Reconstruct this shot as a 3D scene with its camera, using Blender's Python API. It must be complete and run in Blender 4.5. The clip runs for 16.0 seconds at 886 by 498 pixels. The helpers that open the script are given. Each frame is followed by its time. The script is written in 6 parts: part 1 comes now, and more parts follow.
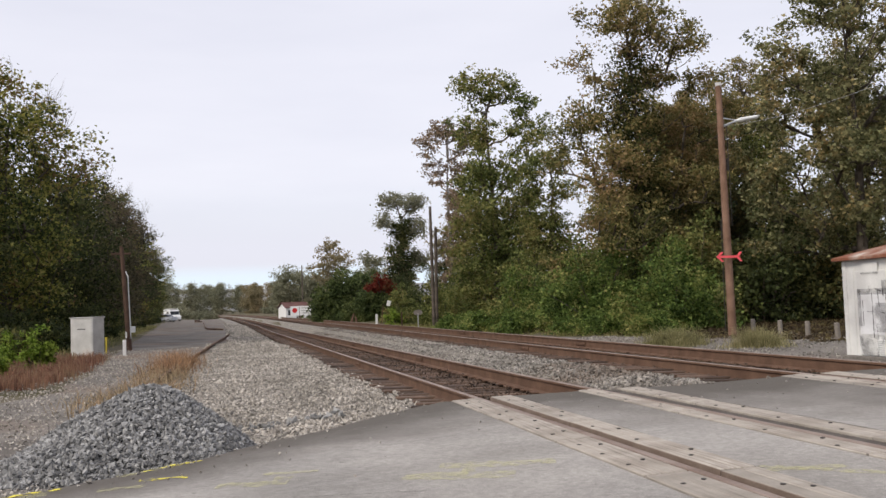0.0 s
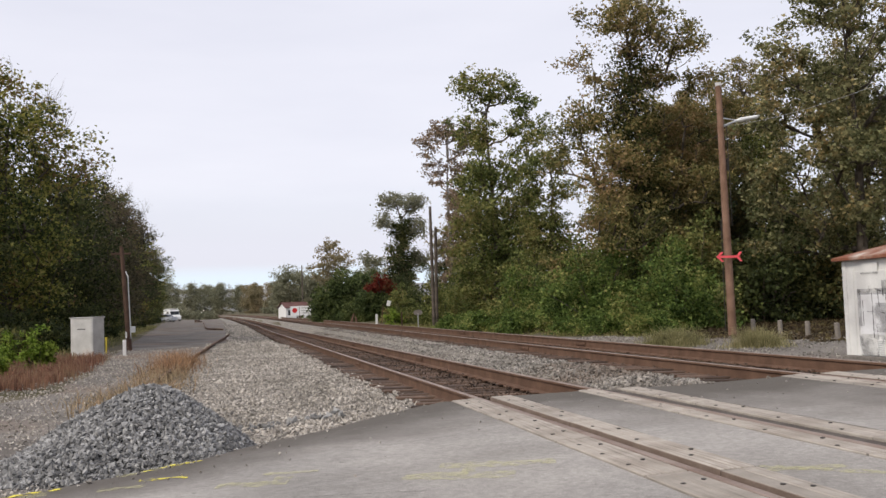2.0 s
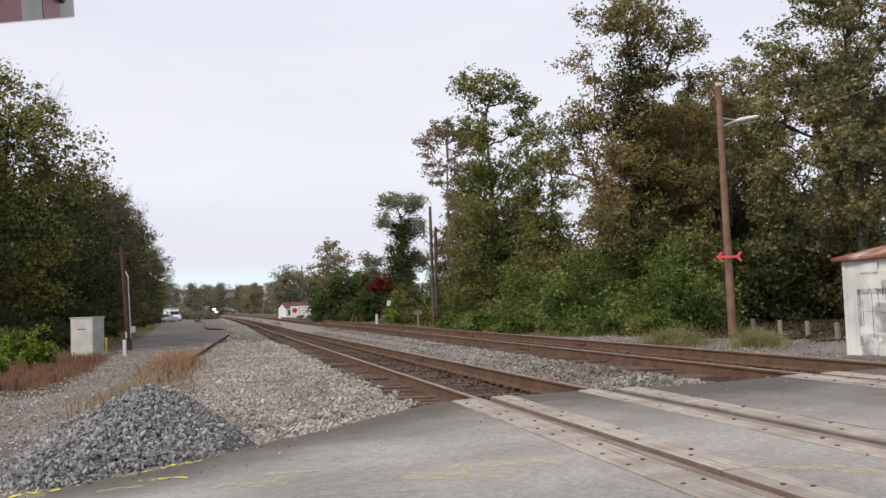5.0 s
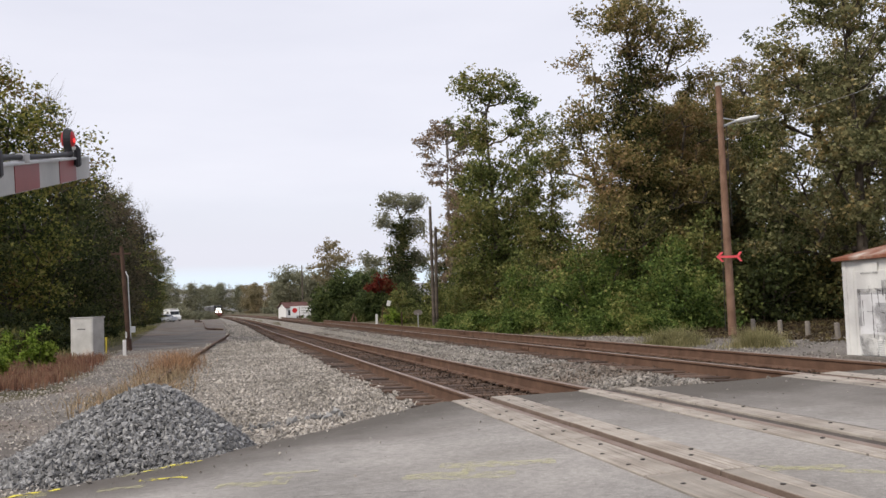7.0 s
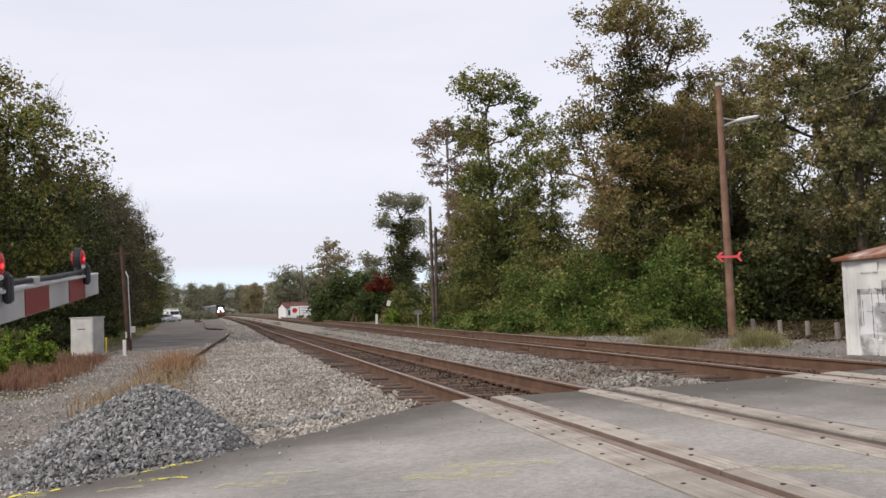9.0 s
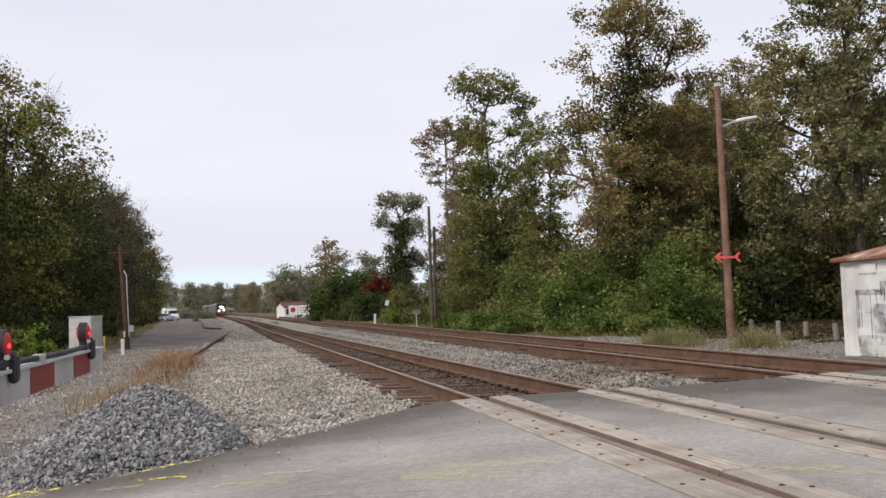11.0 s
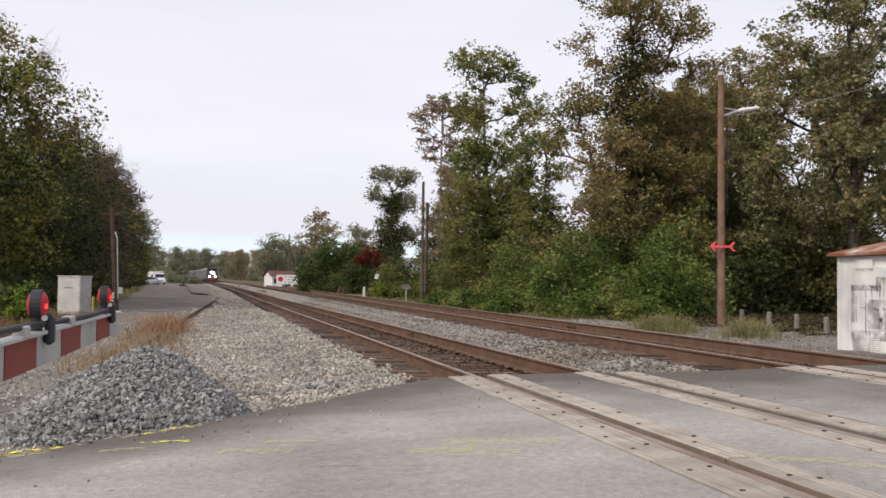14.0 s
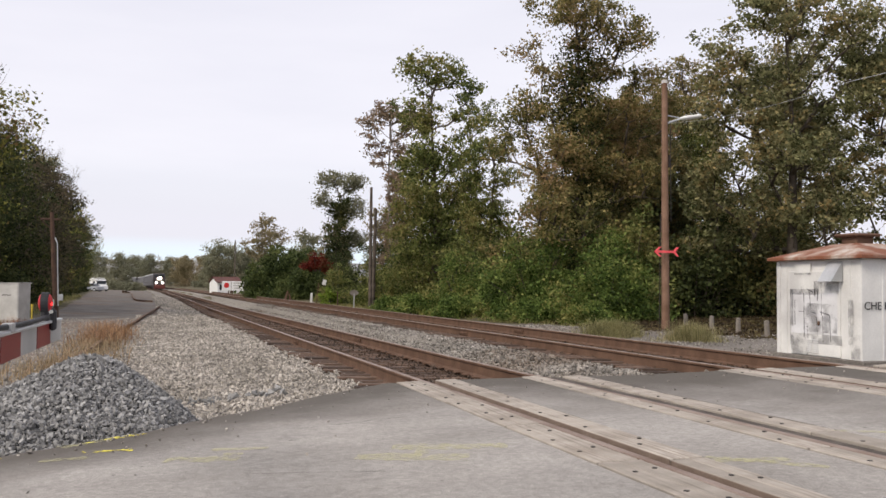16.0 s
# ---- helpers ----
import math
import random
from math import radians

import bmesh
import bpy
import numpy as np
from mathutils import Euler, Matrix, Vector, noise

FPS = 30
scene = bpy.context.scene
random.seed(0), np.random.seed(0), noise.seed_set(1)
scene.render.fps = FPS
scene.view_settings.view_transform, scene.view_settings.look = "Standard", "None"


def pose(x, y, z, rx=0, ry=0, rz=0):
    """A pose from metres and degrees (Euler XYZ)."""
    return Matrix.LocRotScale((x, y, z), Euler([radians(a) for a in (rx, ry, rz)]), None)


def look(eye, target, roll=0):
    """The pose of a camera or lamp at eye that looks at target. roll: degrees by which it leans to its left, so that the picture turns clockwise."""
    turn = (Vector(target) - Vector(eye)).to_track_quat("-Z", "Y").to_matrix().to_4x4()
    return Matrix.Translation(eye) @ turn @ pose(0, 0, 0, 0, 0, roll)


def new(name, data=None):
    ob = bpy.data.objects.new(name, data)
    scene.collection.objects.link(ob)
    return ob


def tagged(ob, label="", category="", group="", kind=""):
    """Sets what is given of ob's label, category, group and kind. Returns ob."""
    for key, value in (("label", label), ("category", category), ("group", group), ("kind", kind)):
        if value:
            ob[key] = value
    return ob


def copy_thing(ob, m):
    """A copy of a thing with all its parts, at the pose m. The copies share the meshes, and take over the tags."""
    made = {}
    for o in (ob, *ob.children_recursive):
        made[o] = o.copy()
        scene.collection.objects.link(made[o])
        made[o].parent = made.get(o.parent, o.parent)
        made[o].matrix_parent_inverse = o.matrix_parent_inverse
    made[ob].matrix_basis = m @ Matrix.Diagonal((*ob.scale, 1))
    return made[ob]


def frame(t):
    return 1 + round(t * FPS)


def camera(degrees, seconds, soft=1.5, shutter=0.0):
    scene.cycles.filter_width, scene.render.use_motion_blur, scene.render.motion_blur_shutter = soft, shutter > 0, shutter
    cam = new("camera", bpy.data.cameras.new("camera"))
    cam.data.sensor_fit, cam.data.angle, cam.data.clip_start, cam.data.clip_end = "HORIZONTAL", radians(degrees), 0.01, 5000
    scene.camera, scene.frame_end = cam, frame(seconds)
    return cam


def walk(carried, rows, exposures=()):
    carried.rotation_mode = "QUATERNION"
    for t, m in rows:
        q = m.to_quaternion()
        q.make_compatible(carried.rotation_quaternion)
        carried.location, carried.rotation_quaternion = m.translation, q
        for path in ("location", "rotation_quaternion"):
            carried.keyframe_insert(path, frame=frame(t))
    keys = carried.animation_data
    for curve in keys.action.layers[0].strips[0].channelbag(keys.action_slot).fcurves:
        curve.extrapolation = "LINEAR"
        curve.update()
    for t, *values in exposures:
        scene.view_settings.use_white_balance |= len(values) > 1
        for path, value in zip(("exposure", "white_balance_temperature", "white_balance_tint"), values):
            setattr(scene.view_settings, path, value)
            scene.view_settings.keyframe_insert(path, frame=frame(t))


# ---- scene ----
cam = camera(52.21, 16.0, soft=1.5, shutter=0.5)


def shot(x, y, z, yaw, pitch, roll):
    """Pose from a heading clockwise of the track, a tilt up and a lean to the right."""
    return Matrix.Translation((x, y, z)) @ pose(0, 0, 0, 0, 0, -yaw) @ pose(0, 0, 0, 90 + pitch) @ pose(0, 0, 0, 0, 0, -roll)


PATH = [
    (0.0, 0.194, -0.068, 1.159, 13.59, 3.52, 2.07),
    (9.2, 0.194, -0.068, 1.159, 13.59, 3.52, 2.07),
    (10.8, 0.194, -0.068, 1.159, 13.60, 3.52, 2.07),
    (11.3, 0.153, -0.072, 1.173, 14.32, 3.10, 1.20),
    (11.5, 0.136, -0.074, 1.179, 15.13, 2.41, 0.62),
    (11.7, 0.107, -0.070, 1.180, 14.98, 3.31, 0.20),
    (12.0, 0.063, -0.065, 1.181, 14.95, 4.22, -0.25),
    (12.2, 0.045, -0.045, 1.190, 14.66, 3.81, -0.18),
    (12.5, 0.018, -0.014, 1.203, 12.54, 2.69, 0.10),
    (12.7, 0.020, -0.007, 1.194, 11.71, 3.03, -0.50),
    (12.9, 0.021, 0.000, 1.185, 11.07, 2.16, -0.72),
    (13.0, 0.022, 0.003, 1.181, 10.99, 2.42, -0.84),
    (13.1, 0.019, 0.003, 1.177, 11.02, 2.30, -0.75),
    (13.2, 0.016, 0.003, 1.173, 9.80, 2.40, -0.65),
    (13.3, 0.013, 0.003, 1.169, 10.42, 2.45, -0.65),
    (13.5, 0.008, 0.003, 1.161, 11.00, 2.35, -0.64),
    (13.7, 0.007, 0.006, 1.161, 12.92, 2.04, -0.68),
    (14.0, 0.005, 0.011, 1.160, 14.40, 2.00, -0.68),
    (14.5, 0.008, 0.012, 1.164, 15.98, 1.71, -0.72),
    (15.0, 0.004, 0.010, 1.162, 17.35, 1.58, -0.78),
    (15.5, 0.003, 0.014, 1.161, 17.70, 1.77, -0.74),
    (16.0, 0.000, 0.000, 1.157, 17.69, 2.39, -0.48),
]
walk(cam, [(r[0], shot(*r[1:])) for r in PATH], [(0, 0.05, 6750, 10.5), (11, 0.05, 6750, 10.5), (14.3, 0.10, 6900, 11.5), (16, 0.10, 6900, 11.5)])

# ---- sky and sun: a thin bright overcast ----
world = bpy.data.worlds.new("overcast")
scene.world = world
world.use_nodes = True
wn, wl = world.node_tree.nodes, world.node_tree.links
wn.clear()
w_out = wn.new("ShaderNodeOutputWorld")
w_bg = wn.new("ShaderNodeBackground")
w_sky = wn.new("ShaderNodeTexSky")
w_sky.sky_type, w_sky.sun_disc = "NISHITA", False
w_sky.sun_elevation, w_sky.sun_rotation = radians(40), radians(246)
w_gain = wn.new("ShaderNodeMixRGB")
w_gain.blend_type = "MULTIPLY"
w_gain.inputs[0].default_value = 1
w_gain.inputs[2].default_value = (0.11, 0.11, 0.11, 1)
w_co = wn.new("ShaderNodeTexCoord")
w_map = wn.new("ShaderNodeMapping")
w_map.inputs["Scale"].default_value = (1.0, 1.0, 5.0)
w_noise = wn.new("ShaderNodeTexNoise")
w_noise.inputs["Scale"].default_value = 2.2
w_noise.inputs["Detail"].default_value = 5
w_ramp = wn.new("ShaderNodeValToRGB")
w_ramp.color_ramp.elements[0].position, w_ramp.color_ramp.elements[0].color = 0.3, (0.80, 0.825, 0.955, 1)
w_ramp.color_ramp.elements[1].position, w_ramp.color_ramp.elements[1].color = 0.7, (0.905, 0.925, 1.045, 1)
w_mix = wn.new("ShaderNodeMixRGB")
w_mix.inputs[0].default_value = 0.88
wl.new(w_co.outputs["Generated"], w_map.inputs[0])
wl.new(w_map.outputs[0], w_noise.inputs["Vector"])
wl.new(w_noise.outputs["Fac"], w_ramp.inputs[0])
wl.new(w_sky.outputs[0], w_gain.inputs[1])
wl.new(w_gain.outputs[0], w_mix.inputs[1])
wl.new(w_ramp.outputs[0], w_mix.inputs[2])
w_sep = wn.new("ShaderNodeSeparateXYZ")
w_thin = wn.new("ShaderNodeMapRange")
w_thin.inputs["From Min"].default_value, w_thin.inputs["From Max"].default_value = 0.02, 0.14
w_thin.inputs["To Min"].default_value, w_thin.inputs["To Max"].default_value = 0.62, 0.9
wl.new(w_co.outputs["Generated"], w_sep.inputs[0])
wl.new(w_sep.outputs[2], w_thin.inputs["Value"])
wl.new(w_thin.outputs[0], w_mix.inputs[0])
# the cloud deck ends low in the sky, where a strip of clear pale sky shows
w_low = wn.new("ShaderNodeMath")
w_low.operation, w_low.inputs[1].default_value = "MULTIPLY_ADD", 0.022
wl.new(w_noise.outputs["Fac"], w_low.inputs[0])
wl.new(w_sep.outputs[2], w_low.inputs[2])
w_strip = wn.new("ShaderNodeValToRGB")
se = w_strip.color_ramp.elements
se[0].position, se[0].color = 0.026, (0.73, 0.765, 0.89, 1)
se[1].position, se[1].color = 0.060, (0.775, 0.80, 0.925, 1)
for at_, c_ in ((0.036, (0.80, 0.945, 1.09, 1)), (0.046, (0.80, 0.945, 1.09, 1))):
    se.new(at_).color = c_
wl.new(w_low.outputs[0], w_strip.inputs[0])
w_edge = wn.new("ShaderNodeMapRange")
w_edge.inputs["From Min"].default_value, w_edge.inputs["From Max"].default_value = 0.07, 0.12
w_edge.inputs["To Min"].default_value, w_edge.inputs["To Max"].default_value = 0.85, 0.0
wl.new(w_sep.outputs[2], w_edge.inputs["Value"])
w_all = wn.new("ShaderNodeMixRGB")
wl.new(w_edge.outputs[0], w_all.inputs[0])
wl.new(w_mix.outputs[0], w_all.inputs[1])
wl.new(w_strip.outputs[0], w_all.inputs[2])
wl.new(w_all.outputs[0], w_bg.inputs[0])
w_bg.inputs[1].default_value = 1.0
wl.new(w_bg.outputs[0], w_out.inputs[0])

sun = new("sun", bpy.data.lights.new("sun", "SUN"))
sun.data.energy, sun.data.angle, sun.data.color = 2.4, radians(16), (1.0, 0.94, 0.85)
sun.matrix_world = look((-44, -20, 42), (0, 0, 0))


# ---- materials ----
def hexc(r, g, b):
    """An sRGB colour of 0 to 255 as linear."""
    return tuple(((c / 255 + 0.055) / 1.055) ** 2.4 if c > 10 else c / 255 / 12.92 for c in (r, g, b)) + (1,)


def material(name, c1, c2, scale=3.0, rough=0.85, metal=0.0, bump=0.3, fine=40.0, c3=None, patch=0.6, per="", vary=0.15, spec=0.3):
    """Two colours mixed by noise at one scale, darkened and lightened by a finer one, with a third colour in larger patches."""
    m = bpy.data.materials.new(name)
    m.use_nodes = True
    n, l = m.node_tree.nodes, m.node_tree.links
    b = n["Principled BSDF"]
    co = n.new("ShaderNodeTexCoord")
    big, small = n.new("ShaderNodeTexNoise"), n.new("ShaderNodeTexNoise")
    big.inputs["Scale"].default_value, big.inputs["Detail"].default_value = scale, 7
    small.inputs["Scale"].default_value, small.inputs["Detail"].default_value = fine, 5
    l.new(co.outputs["Object"], big.inputs["Vector"])
    l.new(co.outputs["Object"], small.inputs["Vector"])
    ramp = n.new("ShaderNodeValToRGB")
    ramp.color_ramp.elements[0].position, ramp.color_ramp.elements[0].color = 0.35, c1
    ramp.color_ramp.elements[1].position, ramp.color_ramp.elements[1].color = 0.65, c2
    l.new(big.outputs["Fac"], ramp.inputs[0])
    out = ramp.outputs[0]
    if c3:
        pn = n.new("ShaderNodeTexNoise")
        pn.inputs["Scale"].default_value, pn.inputs["Detail"].default_value = scale * 0.31, 6
        l.new(co.outputs["Object"], pn.inputs["Vector"])
        pr = n.new("ShaderNodeValToRGB")
        pr.color_ramp.elements[0].position, pr.color_ramp.elements[1].position = patch - 0.06, patch + 0.06
        l.new(pn.outputs["Fac"], pr.inputs[0])
        mx = n.new("ShaderNodeMixRGB")
        mx.inputs[2].default_value = c3
        l.new(pr.outputs[0], mx.inputs[0])
        l.new(out, mx.inputs[1])
        out = mx.outputs[0]
    hsv = n.new("ShaderNodeHueSaturation")
    rng = n.new("ShaderNodeMapRange")
    rng.inputs["To Min"].default_value, rng.inputs["To Max"].default_value = 1 - vary * 2, 1 + vary * 2
    l.new(small.outputs["Fac"], rng.inputs["Value"])
    val = rng.outputs[0]
    if per:
        src = n.new("ShaderNodeObjectInfo" if per == "object" else "ShaderNodeNewGeometry")
        r2 = n.new("ShaderNodeMapRange")
        r2.inputs["To Min"].default_value, r2.inputs["To Max"].default_value = 1 - vary * 2.2, 1 + vary * 2.2
        l.new(src.outputs["Random" if per == "object" else "Random Per Island"], r2.inputs["Value"])
        mu = n.new("ShaderNodeMath")
        mu.operation = "MULTIPLY"
        l.new(val, mu.inputs[0])
        l.new(r2.outputs[0], mu.inputs[1])
        val = mu.outputs[0]
    l.new(val, hsv.inputs["Value"])
    l.new(out, hsv.inputs["Color"])
    l.new(hsv.outputs[0], b.inputs["Base Color"])
    b.inputs["Roughness"].default_value, b.inputs["Metallic"].default_value = rough, metal
    b.inputs["Specular IOR Level"].default_value = spec
    if bump:
        bp = n.new("ShaderNodeBump")
        bp.inputs["Strength"].default_value, bp.inputs["Distance"].default_value = bump, 0.01
        l.new(small.outputs["Fac"], bp.inputs["Height"])
        l.new(bp.outputs[0], b.inputs["Normal"])
    return m


def leafy(name, cols, scale=0.35, gloss=0.62, spread=(0.6, 1.5)):
    """Leaves: hues that change from clump to clump and from leaf to leaf, with some light passing through."""
    m = bpy.data.materials.new(name)
    m.use_nodes = True
    n, l = m.node_tree.nodes, m.node_tree.links
    b = n["Principled BSDF"]
    co = n.new("ShaderNodeTexCoord")
    no = n.new("ShaderNodeTexNoise")
    no.inputs["Scale"].default_value, no.inputs["Detail"].default_value = scale, 3
    l.new(co.outputs["Object"], no.inputs["Vector"])
    geo = n.new("ShaderNodeNewGeometry")
    ad = n.new("ShaderNodeMath")
    ad.operation = "MULTIPLY_ADD"
    ad.inputs[1].default_value = 0.28
    l.new(geo.outputs["Random Per Island"], ad.inputs[0])
    sh = n.new("ShaderNodeMath")
    sh.operation = "SUBTRACT"
    sh.inputs[1].default_value = 0.14
    l.new(no.outputs["Fac"], sh.inputs[0])
    l.new(sh.outputs[0], ad.inputs[2])
    ramp = n.new("ShaderNodeValToRGB")
    els = ramp.color_ramp.elements
    els[0].position, els[0].color = 0.3, cols[0]
    els[1].position, els[1].color = 0.72, cols[-1]
    for i, c in enumerate(cols[1:-1]):
        e = els.new(0.3 + 0.42 * (i + 1) / (len(cols) - 1))
        e.color = c
    l.new(ad.outputs[0], ramp.inputs[0])
    hsv = n.new("ShaderNodeHueSaturation")
    rng = n.new("ShaderNodeMapRange")
    rng.inputs["To Min"].default_value, rng.inputs["To Max"].default_value = spread
    l.new(geo.outputs["Random Per Island"], rng.inputs["Value"])
    l.new(rng.outputs[0], hsv.inputs["Value"])
    l.new(ramp.outputs[0], hsv.inputs["Color"])
    l.new(hsv.outputs[0], b.inputs["Base Color"])
    b.inputs["Roughness"].default_value = gloss
    b.inputs["Specular IOR Level"].default_value = 0.14
    tr = n.new("ShaderNodeBsdfTranslucent")
    l.new(hsv.outputs[0], tr.inputs[0])
    mix = n.new("ShaderNodeMixShader")
    mix.inputs[0].default_value = 0.38
    l.new(b.outputs[0], mix.inputs[1])
    l.new(tr.outputs[0], mix.inputs[2])
    l.new(mix.outputs[0], n["Material Output"].inputs[0])
    return m


def glow(name, colour, strength):
    m = bpy.data.materials.new(name)
    m.use_nodes = True
    b = m.node_tree.nodes["Principled BSDF"]
    b.inputs["Base Color"].default_value = colour
    b.inputs["Emission Color"].default_value = colour
    b.inputs["Emission Strength"].default_value = strength
    return m


def asphalt_grit(m):
    """Pale and dark grit, pits, and streaks worn along the way the traffic runs."""
    n, l = m.node_tree.nodes, m.node_tree.links
    b = n["Principled BSDF"]
    col = b.inputs["Base Color"].links[0].from_socket
    co = n.new("ShaderNodeTexCoord")
    mp = n.new("ShaderNodeMapping")
    mp.inputs["Rotation"].default_value, mp.inputs["Scale"].default_value = (0, 0, radians(12)), (0.55, 2.6, 1.0)
    l.new(co.outputs["Object"], mp.inputs[0])
    for vec, scale, lo, hi, detail in ((mp.outputs[0], 0.9, 0.93, 1.07, 4), (co.outputs["Object"], 170.0, 0.72, 1.3, 2), (co.outputs["Object"], 16.0, 0.86, 1.14, 4)):
        t = n.new("ShaderNodeTexNoise")
        t.inputs["Scale"].default_value, t.inputs["Detail"].default_value = scale, detail
        l.new(vec, t.inputs["Vector"])
        r = n.new("ShaderNodeMapRange")
        r.inputs["From Min"].default_value, r.inputs["From Max"].default_value = 0.3, 0.7
        r.inputs["To Min"].default_value, r.inputs["To Max"].default_value = lo, hi
        l.new(t.outputs["Fac"], r.inputs["Value"])
        h = n.new("ShaderNodeHueSaturation")
        l.new(r.outputs[0], h.inputs["Value"])
        l.new(col, h.inputs["Color"])
        col = h.outputs[0]
    v = n.new("ShaderNodeTexVoronoi")
    v.inputs["Scale"].default_value = 3.2
    l.new(co.outputs["Object"], v.inputs["Vector"])
    pit = n.new("ShaderNodeMapRange")
    pit.inputs["From Min"].default_value, pit.inputs["From Max"].default_value = 0.035, 0.07
    pit.inputs["To Min"].default_value, pit.inputs["To Max"].default_value = 0.45, 1.0
    l.new(v.outputs["Distance"], pit.inputs["Value"])
    h = n.new("ShaderNodeHueSaturation")
    l.new(pit.outputs[0], h.inputs["Value"])
    l.new(col, h.inputs["Color"])
    # a strip of newer, darker asphalt laid along the ragged edge
    at, nz = n.new("ShaderNodeAttribute"), n.new("ShaderNodeTexNoise")
    at.attribute_name = "from_edge"
    nz.inputs["Scale"].default_value, nz.inputs["Detail"].default_value = 1.1, 6
    l.new(co.outputs["Object"], nz.inputs["Vector"])
    wob = n.new("ShaderNodeMath")
    wob.operation, wob.inputs[1].default_value = "MULTIPLY_ADD", 1.3
    l.new(nz.outputs["Fac"], wob.inputs[0])
    l.new(at.outputs["Fac"], wob.inputs[2])
    far_ = n.new("ShaderNodeMapRange")
    far_.inputs["From Min"].default_value, far_.inputs["From Max"].default_value = 0.9, 2.0
    far_.inputs["To Min"].default_value, far_.inputs["To Max"].default_value = 0.93, 0.0
    l.new(wob.outputs[0], far_.inputs["Value"])
    mx = n.new("ShaderNodeMixRGB")
    mx.inputs[2].default_value = (0.102, 0.091, 0.080, 1)
    l.new(far_.outputs[0], mx.inputs[0])
    l.new(h.outputs[0], mx.inputs[1])
    l.new(mx.outputs[0], b.inputs["Base Color"])


def wood_grain(m, scale=(34.0, 1.1, 8.0), dark=0.62):
    """Long dark and pale fibres and splits along a timber."""
    n, l = m.node_tree.nodes, m.node_tree.links
    b = n["Principled BSDF"]
    col = b.inputs["Base Color"].links[0].from_socket
    co, mp, t = n.new("ShaderNodeTexCoord"), n.new("ShaderNodeMapping"), n.new("ShaderNodeTexNoise")
    mp.inputs["Scale"].default_value = scale
    info = n.new("ShaderNodeObjectInfo")
    l.new(co.outputs["Object"], mp.inputs[0])
    l.new(info.outputs["Random"], mp.inputs["Location"])
    l.new(mp.outputs[0], t.inputs["Vector"])
    t.inputs["Scale"].default_value, t.inputs["Detail"].default_value = 1.0, 6
    r = n.new("ShaderNodeValToRGB")
    r.color_ramp.elements[0].position, r.color_ramp.elements[0].color = 0.30, (dark, dark * 0.95, dark * 0.92, 1)
    r.color_ramp.elements[1].position, r.color_ramp.elements[1].color = 0.46, (1, 1, 1, 1)
    l.new(t.outputs["Fac"], r.inputs[0])
    x = n.new("ShaderNodeMixRGB")
    x.blend_type = "MULTIPLY"
    x.inputs[0].default_value = 1
    l.new(col, x.inputs[1])
    l.new(r.outputs[0], x.inputs[2])
    l.new(x.outputs[0], b.inputs["Base Color"])


M = {}
M["ground"] = material("ground dirt and grass", (0.10, 0.085, 0.055, 1), (0.16, 0.14, 0.10, 1), 0.6, c3=(0.075, 0.068, 0.035, 1), patch=0.55, fine=25, bump=0.6, spec=0.05)
M["drive"] = material("packed gravel drive", (0.125, 0.113, 0.102, 1), (0.205, 0.188, 0.17, 1), 0.6, fine=22, bump=1.0, c3=(0.19, 0.15, 0.122, 1), patch=0.56, vary=0.3, spec=0.05)
M["asphalt"] = material("worn grey asphalt", (0.268, 0.251, 0.232, 1), (0.345, 0.325, 0.303, 1), 0.7, fine=55, bump=0.6, c3=(0.245, 0.231, 0.216, 1), patch=0.57, vary=0.16, spec=0.1)
asphalt_grit(M["asphalt"])
# bed colour is darkened to paint shade into the gaps between loose stones
M["ballast"] = material("ballast bed darkened for gap shade", (0.13, 0.118, 0.10, 1), (0.30, 0.275, 0.24, 1), 9.0, fine=16, bump=1.0, vary=0.4, spec=0.08)
M["stone"] = material("pale crushed ballast", (0.255, 0.232, 0.20, 1), (0.375, 0.342, 0.302, 1), 0.9, fine=60, bump=0.3, per="island", vary=0.25)
M["stone_mid"] = material("dirty grey ballast", (0.185, 0.17, 0.15, 1), (0.30, 0.278, 0.25, 1), 0.7, fine=60, bump=0.3, c3=(0.17, 0.14, 0.115, 1), patch=0.58, per="island", vary=0.27)
M["stone_dark"] = material("fresh grey crushed stone", (0.18, 0.178, 0.173, 1), (0.255, 0.252, 0.246, 1), 1.0, fine=60, bump=0.3, per="island", vary=0.26)
# near-black base colour paints the shade in the gaps between the heap's stones
M["heap_shade"] = material("painted shade between the heap stones", (0.05, 0.048, 0.045, 1), (0.09, 0.087, 0.082, 1), 9.0, fine=40, bump=0.8)
M["rail"] = material("rusted rail steel", (0.098, 0.055, 0.036, 1), (0.148, 0.086, 0.057, 1), 3.0, rough=0.8, metal=0.1, fine=60, bump=0.2)
M["railtop"] = material("worn rail head", (0.20, 0.14, 0.11, 1), (0.30, 0.235, 0.20, 1), 2.0, rough=0.55, metal=0.3, fine=60, bump=0.05, vary=0.08)
M["tie"] = material("weathered brown timber tie", (0.060, 0.039, 0.029, 1), (0.118, 0.078, 0.057, 1), 4.0, fine=35, bump=0.8, per="object", vary=0.22)
M["bed_brown"] = material("rust-stained ballast", (0.062, 0.042, 0.032, 1), (0.125, 0.085, 0.063, 1), 6.0, fine=40, bump=1.0, per="island", vary=0.28)
M["panel"] = material("weathered crossing timber", (0.29, 0.258, 0.222, 1), (0.40, 0.36, 0.315, 1), 3.0, spec=0.1, fine=45, bump=0.7, c3=(0.27, 0.235, 0.20, 1), patch=0.62, per="object", vary=0.07)
